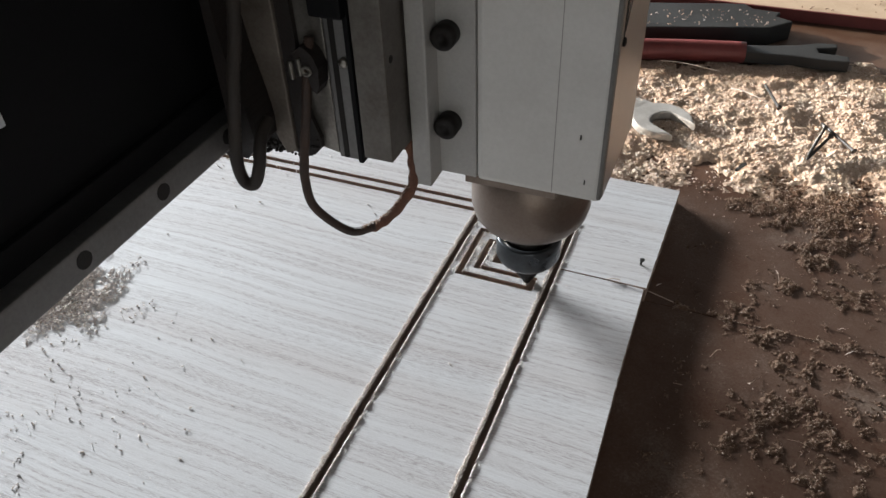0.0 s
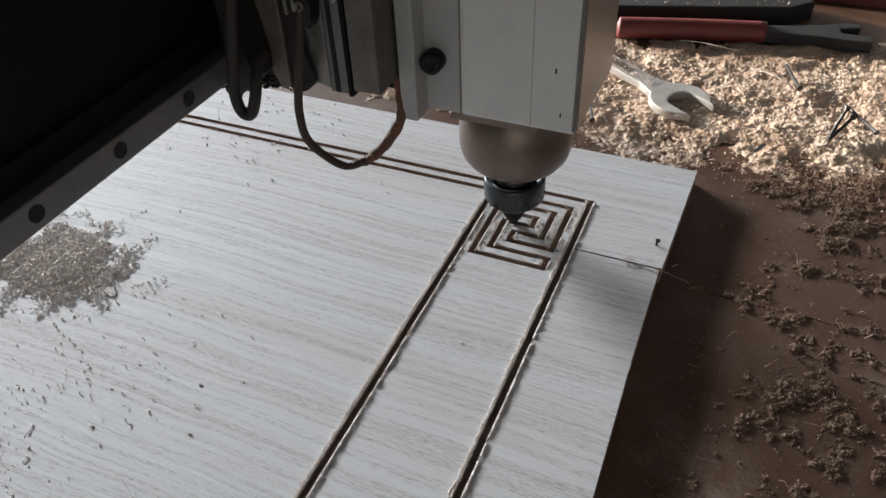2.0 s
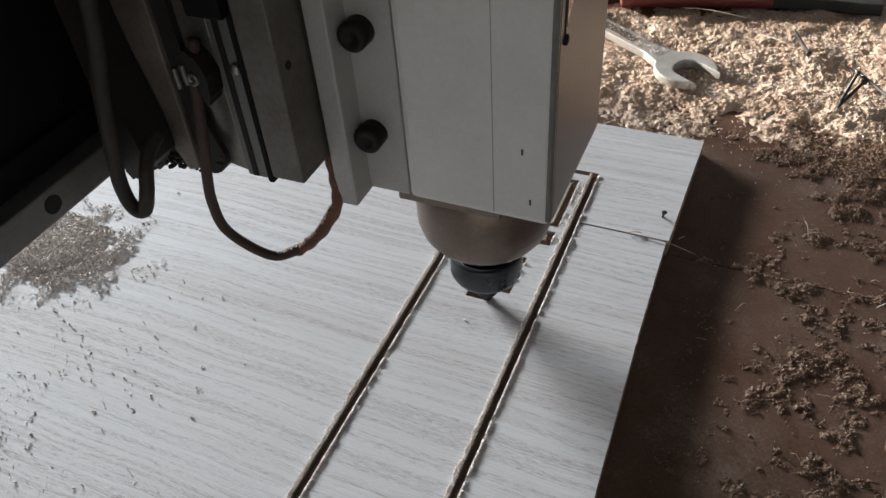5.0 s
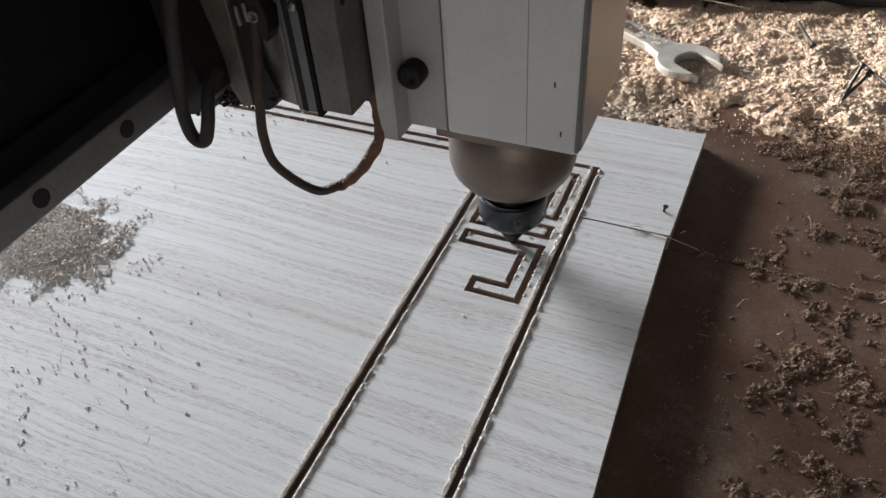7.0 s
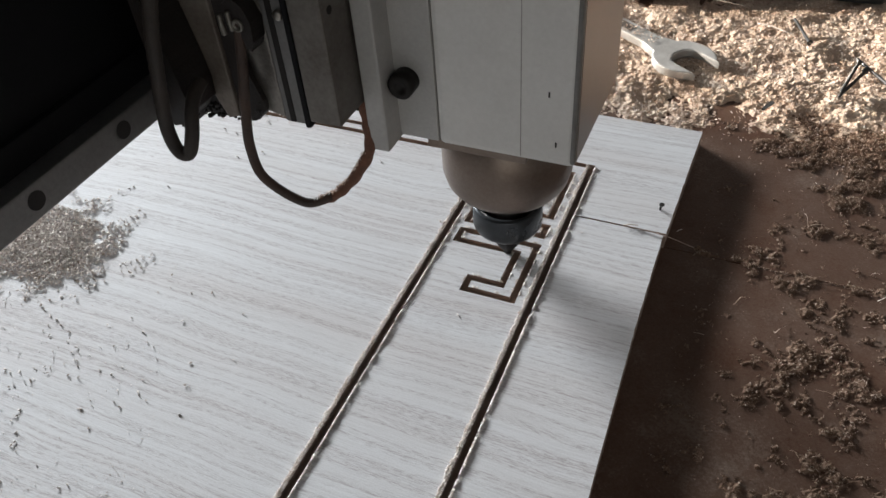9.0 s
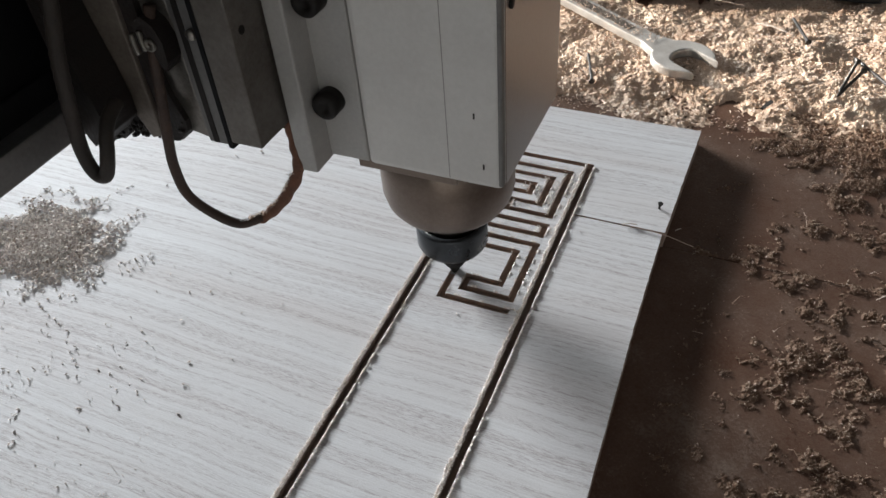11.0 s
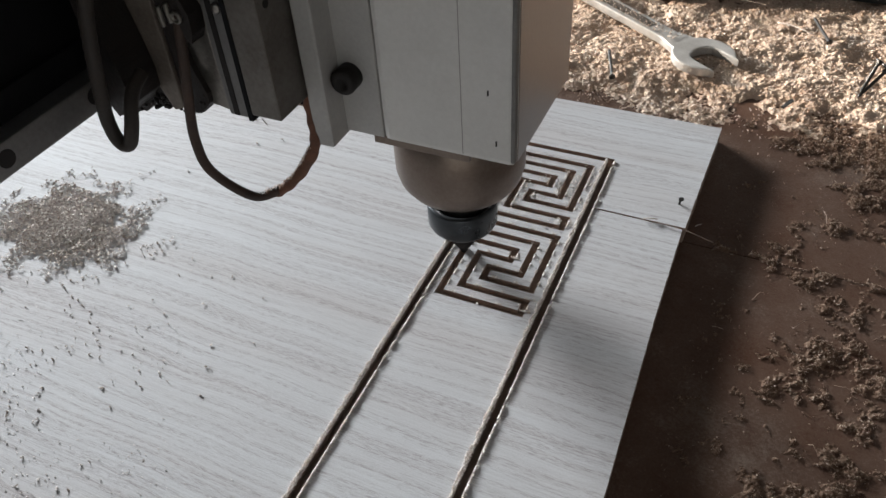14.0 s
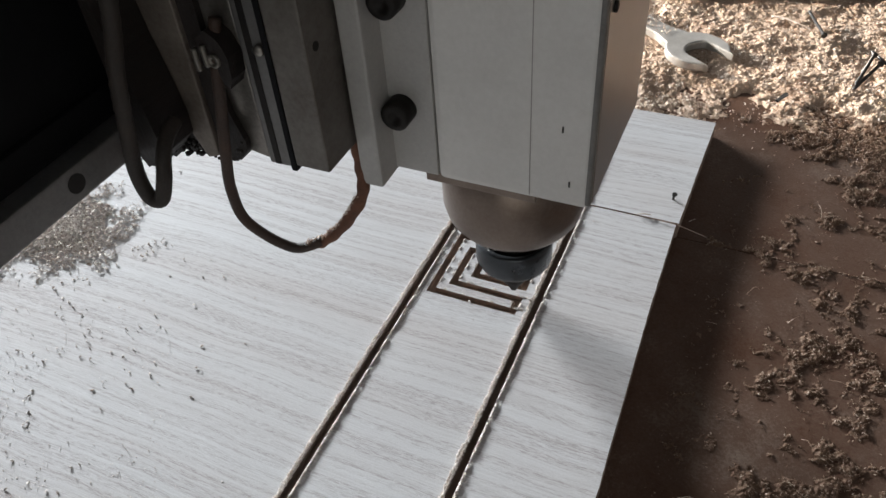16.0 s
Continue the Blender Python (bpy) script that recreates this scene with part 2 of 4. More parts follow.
def lathe(profile, steps=48, bm=None, m=None):
    """Turn (radius, z) pairs round the z axis."""
    bm = bm or bmesh.new()
    rings = []
    for r, z in profile:
        ring = []
        for i in range(steps):
            a = 2 * math.pi * i / steps
            p = Vector((r * math.cos(a), r * math.sin(a), z))
            ring.append(bm.verts.new(m @ p if m else p))
        rings.append(ring)
    for a, b in zip(rings, rings[1:]):
        for i in range(steps):
            j = (i + 1) % steps
            bm.faces.new((a[i], a[j], b[j], b[i]))
    bm.faces.new(list(reversed(rings[0])))
    bm.faces.new(rings[-1])
    return bm


def tube(points, radius, sides=12, steps=8, bm=None, ridges=0.0):
    """A round hose through points (Catmull-Rom)."""
    pts = [Vector(p) for p in points]
    pts = [pts[0] * 2 - pts[1]] + pts + [pts[-1] * 2 - pts[-2]]
    path = []
    for i in range(1, len(pts) - 2):
        for k in range(steps):
            t = k / steps
            a, b, c, d = pts[i - 1 : i + 3]
            path.append(0.5 * (2 * b + (c - a) * t + (2 * a - 5 * b + 4 * c - d) * t * t + (3 * b - a - 3 * c + d) * t**3))
    path.append(pts[-2])
    bm = bm or bmesh.new()
    rings, up = [], Vector((0.3, 1, 0.2)).normalized()
    for i, p in enumerate(path):
        d = (path[min(i + 1, len(path) - 1)] - path[max(i - 1, 0)]).normalized()
        u = (up - d * up.dot(d)).normalized()
        w = d.cross(u)
        up = u
        r = radius(i / (len(path) - 1)) if callable(radius) else radius
        r *= 1 + (ridges if i % 2 else 0)
        rings.append([bm.verts.new(p + r * (math.cos(a) * u + math.sin(a) * w)) for a in [2 * math.pi * k / sides for k in range(sides)]])
    for a, b in zip(rings, rings[1:]):
        for k in range(sides):
            j = (k + 1) % sides
            bm.faces.new((a[k], a[j], b[j], b[k]))
    bm.faces.new(list(reversed(rings[0])))
    bm.faces.new(rings[-1])
    return bm


def prism(outline, z0, z1, bevel=0.0):
    """An outline in x and y, between two heights."""
    bm = bmesh.new()
    low = [bm.verts.new((x, y, z0)) for x, y in outline]
    f = bm.faces.new(low)
    up = bmesh.ops.extrude_face_region(bm, geom=[f])
    for v in up["geom"]:
        if isinstance(v, bmesh.types.BMVert):
            v.co.z = z1
    bmesh.ops.recalc_face_normals(bm, faces=bm.faces)
    if bevel:
        bmesh.ops.bevel(bm, geom=list(bm.edges), offset=bevel, segments=2, affect="EDGES", profile=0.6)
    return bm


def drawn_in(thing, centre, size):
    """Bring the parts of a thing from its drawing to true size, about a centre."""
    m = Matrix.Translation(centre) @ Matrix.Scale(size, 4) @ Matrix.Translation(-Vector(centre))
    for ob in thing.children_recursive:
        ob.data.transform(m)


# ---- the room ----
TABLE_Z = -0.012


def wall(name, corners):
    """A plain wall with thickness; built as slabs round its openings."""
    bm = bmesh.new()
    for c in corners:
        box(*c, bm=bm)
    return tagged(part(name, bm, WALL), "dusty grey plastered workshop wall", "wall", kind="structure")


FLOOR_Z, TOP_Z = -0.85, 2.3
W, E, S, N = -5.05, 2.2, -2.4, 4.1
tagged(part("floor", box(W, E, S, N, FLOOR_Z - 0.1, FLOOR_Z), WALL), "dusty grey concrete workshop floor", "floor", kind="structure")
tagged(part("ceiling", box(W, E, S, N, TOP_Z, TOP_Z + 0.1), WALL), "plain grey workshop ceiling", "ceiling", kind="structure")
# The opening in the south wall is added for the fill lamp.
wall("wall_south", [(W, 0.0, S - 0.1, S, FLOOR_Z, TOP_Z), (1.4, E, S - 0.1, S, FLOOR_Z, TOP_Z),
                    (0.0, 1.4, S - 0.1, S, 1.2, TOP_Z)])
wall("wall_east", [(E, E + 0.1, S, N, FLOOR_Z, TOP_Z)])
wall("wall_west", [(W - 0.1, W, S, 0.95, FLOOR_Z, TOP_Z), (W - 0.1, W, 3.85, N, FLOOR_Z, TOP_Z),
                   (W - 0.1, W, 0.95, 3.85, FLOOR_Z, 0.97), (W - 0.1, W, 0.95, 3.85, 1.51, TOP_Z)])
# The north opening is likewise added, for the weak fill.
wall("wall_north", [(W, 0.3, N, N + 0.1, FLOOR_Z, TOP_Z), (1.5, E, N, N + 0.1, FLOOR_Z, TOP_Z),
                    (0.3, 1.5, N, N + 0.1, FLOOR_Z, 0.4), (0.3, 1.5, N, N + 0.1, 1.6, TOP_Z)])

JOINT_Y = -0.118
bed = empty("machine_bed", "brown worn machine bed boards strewn with sawdust", "machine bed", (0, 0, TABLE_Z))
part("bed_board", box(-1.1, 0.75, -1.2, JOINT_Y - 0.0002, -0.03, 0, 0.0008), BED, bed)
part("bed_board", box(-1.1, 0.75, JOINT_Y + 0.0002, 1.1, -0.03, 0, 0.0008), BED, bed)
stand = empty("machine_stand", "black steel stand carrying the machine bed", "stand", (0, 0, FLOOR_Z))
for x in (-1.0, 0.65):
    for y in (-1.1, 1.0):
        part("leg", box(x - 0.04, x + 0.04, y - 0.04, y + 0.04, 0, TABLE_Z - 0.03 - FLOOR_Z, 0.004), BLACK, stand)

# ---- the engraved board ----
CUT, DEPTH, KEY_DEPTH = 0.0043, 0.0042, 0.0029
XS = [-0.1258, -0.1157, -0.1057, -0.0955, -0.0854, -0.0754]
K0, KP = -0.0772, 0.0098
GROOVE_W, GROOVE_E = -0.1356, -0.0644
H_Y, I_Y = -0.0653, -0.0752


def key_y(k):
    return K0 - KP * k


def hook_loop(k):
    """Corners of the first strip of a key, from its start; k is the key's top line."""
    return [(XS[0], key_y(k + 1)), (XS[4], key_y(k + 1)), (XS[4], key_y(k + 4)), (XS[2], key_y(k + 4)), (XS[2], key_y(k + 5)),
            (XS[5], key_y(k + 5)), (XS[5], key_y(k)), (XS[0], key_y(k)), (XS[0], key_y(k + 1))]


def clasp_loop(k):
    """Corners of the second strip of a key, from its start."""
    return [(XS[5], key_y(k + 6)), (XS[1], key_y(k + 6)), (XS[1], key_y(k + 3)), (XS[3], key_y(k + 3)), (XS[3], key_y(k + 2)),
            (XS[0], key_y(k + 2)), (XS[0], key_y(k + 7)), (XS[5], key_y(k + 7)), (XS[5], key_y(k + 6))]


def lines_of(loop):
    """Rectangles covered by the cutter along a loop."""
    for (x0, y0), (x1, y1) in zip(loop, loop[1:]):
        yield min(x0, x1) - CUT / 2, max(x0, x1) + CUT / 2, min(y0, y1) - CUT / 2, max(y0, y1) + CUT / 2


B_W, B_S = -0.85, -0.95
SLIT_Y = -0.1195
grooves = [(GROOVE_W - CUT / 2, GROOVE_W + CUT / 2, B_S, I_Y + CUT / 2), (GROOVE_E - CUT / 2, GROOVE_E + CUT / 2, B_S, H_Y + CUT / 2),
           (B_W, GROOVE_E + CUT / 2, H_Y - CUT / 2, H_Y + CUT / 2), (B_W, GROOVE_W + CUT / 2, I_Y - CUT / 2, I_Y + CUT / 2)]
LONG = len(grooves)
for k in (0, 8):
    grooves += list(lines_of(hook_loop(k))) + list(lines_of(clasp_loop(k)))
slits = [(GROOVE_E, 0.0, SLIT_Y - 0.0007, SLIT_Y + 0.0007), (GROOVE_W - 0.016, GROOVE_W, SLIT_Y - 0.0002, SLIT_Y + 0.0002)]


EDGE = ((-0.95, 0.002), (-0.31, -0.0022), (-0.20, -0.0044), (SLIT_Y, -0.0046), (SLIT_Y + 0.0005, -0.0032), (0.0, 0.0005))


def edge_x(y):
    """The sawn east edge: two runs that meet at the crack."""
    return float(np.interp(y, [p[0] for p in EDGE], [p[1] for p in EDGE])) + 0.0004 * noise.noise((y * 180, 0, 0))


def board():
    xs = sorted({B_W, 0.0, *(v for g in grooves + slits for v in g[:2]), *(-0.72 + 0.06 * i for i in range(10))})
    ys = sorted({B_S, 0.0, *(v for g in grooves + slits for v in g[2:]), *(-0.9 + 0.01 * i for i in range(90))})
    xs = [x for i, x in enumerate(xs) if i == 0 or x - xs[i - 1] > 1e-6]
    ys = [y for i, y in enumerate(ys) if i == 0 or y - ys[i - 1] > 1e-6]

    def level(i, j):
        x, y = (xs[i] + xs[i + 1]) / 2, (ys[j] + ys[j + 1]) / 2
        for n, g in enumerate(grooves):
            if g[0] < x < g[1] and g[2] < y < g[3]:
                return -DEPTH if n < LONG else -KEY_DEPTH
        for g in slits:
            if g[0] < x < g[1] and g[2] < y < g[3]:
                return -0.012
        return 0.0

    nx, ny = len(xs) - 1, len(ys) - 1
    hs = [[level(i, j) for j in range(ny)] for i in range(nx)]
    verts, faces, mats, at = [], [], [], {}

    def vert(i, j, z):
        key = (i, j, round(z, 6))
        if key not in at:
            at[key] = len(verts)
            verts.append((xs[i] if i < nx else edge_x(ys[j]), ys[j], z))
        return at[key]

    for i in range(nx):
        for j in range(ny):
            h = hs[i][j]
            faces.append((vert(i, j, h), vert(i + 1, j, h), vert(i + 1, j + 1, h), vert(i, j + 1, h)))
            mats.append(0 if h == 0 else 1)
            east = hs[i + 1][j] if i + 1 < nx else TABLE_Z
            if east != h:
                faces.append((vert(i + 1, j, h), vert(i + 1, j, east), vert(i + 1, j + 1, east), vert(i + 1, j + 1, h)))
                mats.append(1)
            north = hs[i][j + 1] if j + 1 < ny else TABLE_Z
            if north != h:
                faces.append((vert(i, j + 1, h), vert(i + 1, j + 1, h), vert(i + 1, j + 1, north), vert(i, j + 1, north)))
                mats.append(1)
            if i == 0:
                faces.append((vert(0, j, h), vert(0, j + 1, h), vert(0, j + 1, TABLE_Z), vert(0, j, TABLE_Z)))
                mats.append(1)
            if j == 0:
                faces.append((vert(i, 0, h), vert(i + 1, 0, h), vert(i + 1, 0, TABLE_Z), vert(i, 0, TABLE_Z)))
                mats.append(1)
    me = bpy.data.meshes.new("engraved_board")
    me.from_pydata(verts, [], faces)
    me.materials.append(VENEER)
    me.materials.append(CORE)
    me.polygons.foreach_set("material_index", mats)
    bm = bmesh.new()
    bm.from_mesh(me)
    bmesh.ops.recalc_face_normals(bm, faces=bm.faces)
    bm.to_mesh(me)
    bm.free()
    return tagged(new("engraved_board", me), "whitewashed oak veneered board with a key pattern being cut", "board")


engraved = board()

# ---- the cutter's way ----
# seconds, x, y, height of the cutter's tip above the board
LIFT = 0.006
IN = -0.0022
CR1, CR2 = clasp_loop(0), clasp_loop(8)
HK2 = hook_loop(8)


def timed(points, times):
    return [(t, x, y, IN) for (x, y), t in zip(points, times)]


WAY = [(-0.25, XS[5], key_y(7), IN), (-0.12, XS[5] - 0.004, key_y(6) - 0.002, IN), (0.04, XS[5] - 0.004, key_y(6) - 0.003, IN)]
WAY += timed(list(reversed(CR1))[1:], (0.28, 0.86, 1.35, 1.72, 1.85, 2.07, 2.56, 2.97))
WAY += [(3.04, XS[5], key_y(6), LIFT), (3.42, XS[0], key_y(9), LIFT * 1.2), (3.5, XS[0], key_y(9), LIFT), (3.66, XS[0], key_y(9), IN)]
WAY += timed(HK2[1:], (4.17, 4.51, 4.75, 4.87, 5.22, 5.79, 6.38, 6.5))
WAY += [(6.62, XS[0], key_y(8), IN)]
WAY += timed(list(reversed(HK2))[2:], (7.24, 7.74, 8.03, 8.16, 8.47, 8.95, 9.28))
WAY += [(9.45, XS[0], key_y(9), LIFT), (9.95, XS[5], key_y(14), LIFT * 1.2), (10.26, XS[5], key_y(14), IN)]
WAY += timed(CR2[1:], (10.73, 11.08, 11.32, 11.44, 11.77, 12.25, 12.74, 12.96))
WAY += [(13.07, XS[5], key_y(15), IN)]
WAY += timed(list(reversed(CR2))[2:-1], (13.63, 14.10, 14.48, 14.63, 14.98, 15.29))
WAY += [(15.5, -0.0995, key_y(14), IN), (15.8, XS[5], key_y(14), IN), (15.88, XS[5], key_y(14) + 0.001, 0.003), (16.0, -0.0795, key_y(14) + 0.004, 0.003), (16.2, -0.087, key_y(14) + 0.006, 0.003)]


def tip(t):
    for a, b in zip(WAY, WAY[1:]):
        if a[0] <= t <= b[0]:
            f = (t - a[0]) / (b[0] - a[0])
            return tuple(p + (q - p) * f for p, q in zip(a[1:], b[1:]))
    return WAY[-1][1:]


# ---- gantry beam ----
RAIL_Z, RAIL_X, HOLE_Y, HOLE_PITCH = 0.118, -0.1725, -0.2605, 0.0595
beam = empty("gantry_beam", "long black gantry beam with a steel guide rail", "gantry beam")
part("beam_body", box(RAIL_X - 0.16, RAIL_X - 0.016, -1.15, 0.75, RAIL_Z - 0.004, RAIL_Z + 0.30, 0.003), BLACK, beam)
rail_bm = box(RAIL_X - 0.015, RAIL_X, -1.1, 0.7, RAIL_Z - 0.0105, RAIL_Z + 0.0065, 0.0012)
rail = part("guide_rail", rail_bm, RAIL, beam, "steel guide rail with bolt holes")
for i in range(-10, 13):
    y = HOLE_Y + i * HOLE_PITCH
    turn = Matrix.Translation((RAIL_X - 0.004, y, RAIL_Z - 0.0015)) @ Matrix.Rotation(radians(90), 4, "Y")
    part("bolt_hole", lathe([(0.0048, 0.0), (0.0048, 0.00425)], 20, m=turn), BOLT, rail)
part("rail_ledge", box(RAIL_X - 0.0155, RAIL_X - 0.011, -1.1, 0.7, RAIL_Z + 0.0068, RAIL_Z + 0.022, 0.001), BLACK, beam)

drawn_in(beam, (0.12, -0.5, 0.33), 0.85)
for y in (-1.05, 0.54):
    part("end_support", box(-0.25, -0.137, y, y + 0.02, TABLE_Z, 0.1525, 0.002), BLACK, beam)
part("name_plate", box(-0.1428, -0.1414, -0.410, -0.3450, 0.2075, 0.233, 0.0005), LABEL, beam, "grey-white plate")

# ---- carriage on the beam ----
carriage = empty("axis_carriage", "dirty steel carriage plates with slides and hoses", "carriage")
ZB = 0.105
UP = 0.42


def upright(outline, y0, y1, bevel=0.0):
    """An outline in x and z, between two depths."""
    bm = prism([(x, z) for x, z in outline], 0, 1)
    for v in bm.verts:
        v.co = (v.co.x, y0 + (y1 - y0) * v.co.z, v.co.y)
    bmesh.ops.recalc_face_normals(bm, faces=bm.faces)
    if bevel:
        bmesh.ops.bevel(bm, geom=list(bm.edges), offset=bevel, segments=2, affect="EDGES", profile=0.6)
    return bm


def facing_south(x, y, z):
    return Matrix.Translation((x, y, z)) @ Matrix.Rotation(radians(90), 4, "X")


def ragged(points, depth, seed, step=0.0012):
    """A broken line through points, with small crumbled teeth."""
    out = []
    for (x0, z0), (x1, z1) in zip(points, points[1:]):
        n = max(1, int(math.hypot(x1 - x0, z1 - z0) / step))
        out += [(x0 + (x1 - x0) * i / n, z0 + (z1 - z0) * i / n + depth * noise.noise((x0 * 700 + i * 0.9, seed, 0))) for i in range(n)]
    return out + [points[-1]]


block = part("slide_block", box(-0.0645, -0.0486, -0.0850, -0.0450, 0.1360, UP, 0.0009), SLIDE_STEEL, carriage, "stained grey steel slide block")
for z in (0.1890, 0.2450):
    turn = Matrix.Translation((-0.0486, -0.0785, z)) @ Matrix.Rotation(radians(90), 4, "Y")
    part("pin_hole", lathe([(0.0019, -0.002), (0.0019, 0.0002)], 16, m=turn), BOLT, block)
slide = part("slide_rail", box(-0.0815, -0.0695, -0.0805, -0.0600, 0.1305, UP, 0.0010), RAIL, carriage, "dark oiled slide rail")
part("rail_lip", box(-0.0700, -0.0672, -0.0820, -0.0640, 0.1300, UP, 0.0006), BLACK, slide)
part("rail_groove", box(-0.0785, -0.0755, -0.0809, -0.0790, 0.1310, UP, 0.0003), BOLT, slide)
part("rail_cap", box(-0.0845, -0.0675, -0.0870, -0.0600, 0.2080, UP, 0.0015), BLACK, carriage, "black slide bearing cap")
part("screw", lathe([(0.0024, 0.0), (0.0024, 0.0018), (0.0015, 0.0024)], 16, m=facing_south(-0.0722, -0.0805, 0.1850)), STEEL, carriage, "", True)
part("back_plate", upright([(-0.1010, UP), (-0.0825, UP), (-0.0825, 0.1315), (-0.0900, 0.1330), (-0.0940, 0.1335), (-0.0985, 0.1335), (-0.1010, 0.1350)], -0.0790, -0.0620, 0.0006), STEEL, carriage, "stained bare steel plate")
seal_line = ragged([(-0.1085, 0.1300), (-0.1040, 0.1275), (-0.0975, 0.1285), (-0.0910, 0.1345), (-0.0905, 0.1400), (-0.0945, 0.1520), (-0.0965, 0.1620)], 0.0012, 3.0)
part("grease_seal", upright([(-0.0985, UP), (-0.1090, UP)] + seal_line, -0.0822, -0.0640), GREASE, carriage, "rust-brown greasy seal")
part("side_plate", upright([(-0.1117, 0.1285), (-0.1050, 0.1310), (-0.1044, UP), (-0.1305, UP), (-0.1290, 0.1900), (-0.1250, 0.1645), (-0.1220, 0.1600), (-0.1177, 0.1430)], -0.0845, -0.0200, 0.0010), DULL_STEEL, carriage, "grey cast side plate with a worn corner")
part("carriage_plate", box(-0.1250, -0.0800, -0.0400, 0.0450, 0.1400, UP, 0.002), BLACK, carriage)
cover_line = ragged([(-0.1615, 0.1390), (-0.1610, 0.1260), (-0.1575, 0.1160), (-0.1540, 0.1125), (-0.1490, 0.1140), (-0.1450, 0.1190), (-0.1370, 0.1195), (-0.1300, 0.1255), (-0.1240, 0.1250), (-0.1150, 0.1290)], 0.0022, 8.0)
part("dust_cover", upright([(-0.1150, UP), (-0.1275, UP), (-0.1275, 0.1390)] + cover_line, -0.0790, -0.0250), GREASE, carriage, "black greasy dust cover with a ragged hem")
hem = ragged([(-0.1278, 0.1450), (-0.1275, 0.1385), (-0.1250, 0.1350), (-0.1205, 0.1364), (-0.1175, 0.1390), (-0.1150, 0.1430), (-0.1145, 0.1520), (-0.1160, 0.1640), (-0.1185, 0.1775), (-0.1205, 0.1880), (-0.1225, 0.2043)], 0.0014, 12.0)
part("front_cover", upright([(-0.1250, 0.41), (-0.1278, 0.41)] + hem, -0.1050, -0.0848), GREASE, carriage, "black greasy bellows cover")
lump = bmesh.new()
for i in range(150):
    u = random.random()
    x, z = -0.160 + 0.070 * u, float(np.interp(-0.160 + 0.070 * u, [-0.160, -0.150, -0.130, -0.112, -0.098, -0.090], [0.122, 0.115, 0.126, 0.129, 0.1285, 0.136]))
    c = Vector((x, random.uniform(-0.083, -0.076), z + random.uniform(-0.001, 0.006)))
    bmesh.ops.create_icosphere(lump, subdivisions=1, radius=random.uniform(0.0005, 0.0015), matrix=Matrix.Translation(c))
tagged(part("grease", lump, GREASE, carriage, "rusty lumps of grease and dust", True), kind="stuff")
clip_line = ragged([(-0.0955, 0.1780), (-0.0950, 0.1900), (-0.0900, 0.1935), (-0.0850, 0.1900), (-0.0825, 0.1830), (-0.0830, 0.1740), (-0.0850, 0.1700), (-0.0875, 0.1715), (-0.0885, 0.1760), (-0.0930, 0.1755), (-0.0955, 0.1780)], 0.0006, 5.0, 0.002)
clip = part("hose_clip", upright(clip_line[:-1], -0.0880, -0.0785), GREASE, carriage, "greasy hose clip with two fittings")
part("fitting", tube([(-0.0965, -0.0885, 0.1765), (-0.0967, -0.0888, 0.1800), (-0.0969, -0.0885, 0.1855)], 0.0013, 12, 4), ZINC, clip, "worn bright metal fitting", True)
part("fitting", tube([(-0.0918, -0.0885, 0.1790), (-0.0920, -0.0888, 0.1830), (-0.0924, -0.0885, 0.1875)], 0.0012, 12, 4), ZINC, clip, "worn bright metal fitting", True)
part("eyelet", lathe([(0.0014, -0.001), (0.0028, -0.001), (0.0028, 0.0008), (0.0014, 0.0008), (0.0013, -0.0009)], 20, m=facing_south(-0.0888, -0.0884, 0.1815)), ZINC, clip, "worn bright metal eyelet", True)
BIG = [(-0.1040, -0.095, 0.330), (-0.1070, -0.107, 0.225), (-0.1110, -0.115, 0.185), (-0.1150, -0.118, 0.156), (-0.1168, -0.1185, 0.142), (-0.1150, -0.1185, 0.1320), (-0.1095, -0.1180, 0.1315), (-0.1060, -0.1160, 0.1410), (-0.1064, -0.112, 0.149), (-0.1080, -0.106, 0.154), (-0.1090, -0.098, 0.157)]
part("corrugated_hose", tube(BIG, 0.0030, 12, 14, ridges=0.1), DARK_HOSE, carriage, "dark greasy corrugated hose", True)
LOOP = [(-0.0885, -0.082, 0.196), (-0.0900, -0.086, 0.180), (-0.0930, -0.088, 0.158), (-0.0970, -0.0885, 0.138), (-0.0995, -0.0895, 0.117), (-0.0965, -0.0885, 0.0985), (-0.0815, -0.0812, 0.0815), (-0.0680, -0.075, 0.0840)]
SLEEVE = [(-0.0740, -0.0775, 0.0820), (-0.0675, -0.074, 0.0840), (-0.0575, -0.069, 0.0935), (-0.0488, -0.0645, 0.1090), (-0.0488, -0.0620, 0.1230), (-0.0512, -0.0595, 0.1350), (-0.0540, -0.0580, 0.1450)]
loop_hose = part("hose", tube(LOOP, 0.0024, 14, 20, ridges=0.07), HOSE, carriage, "thin brown looped hose", True)
part("sleeve", tube(SLEEVE, lambda f: 0.0024 + 0.0004 * min(1, f * 6) + 0.0003 * math.sin(f * 60), 14, 10), RUST, loop_hose, "rusty sleeve crusted with dust", True)
crust = bmesh.new()
for i in range(520):
    f = random.random() * 3.0
    k = int(f)
    a = Vector(SLEEVE[k]).lerp(Vector(SLEEVE[k + 1]), f - k)
    a += Vector((random.uniform(-0.0020, 0.0002), random.uniform(-0.0018, 0.0012), random.uniform(0.0012, 0.0026)))
    bmesh.ops.create_icosphere(crust, subdivisions=1, radius=random.uniform(0.00015, 0.00045), matrix=Matrix.Translation(a))
tagged(part("dust_crust", crust, CHIPS, loop_hose, "pale dust crust"), kind="stuff")

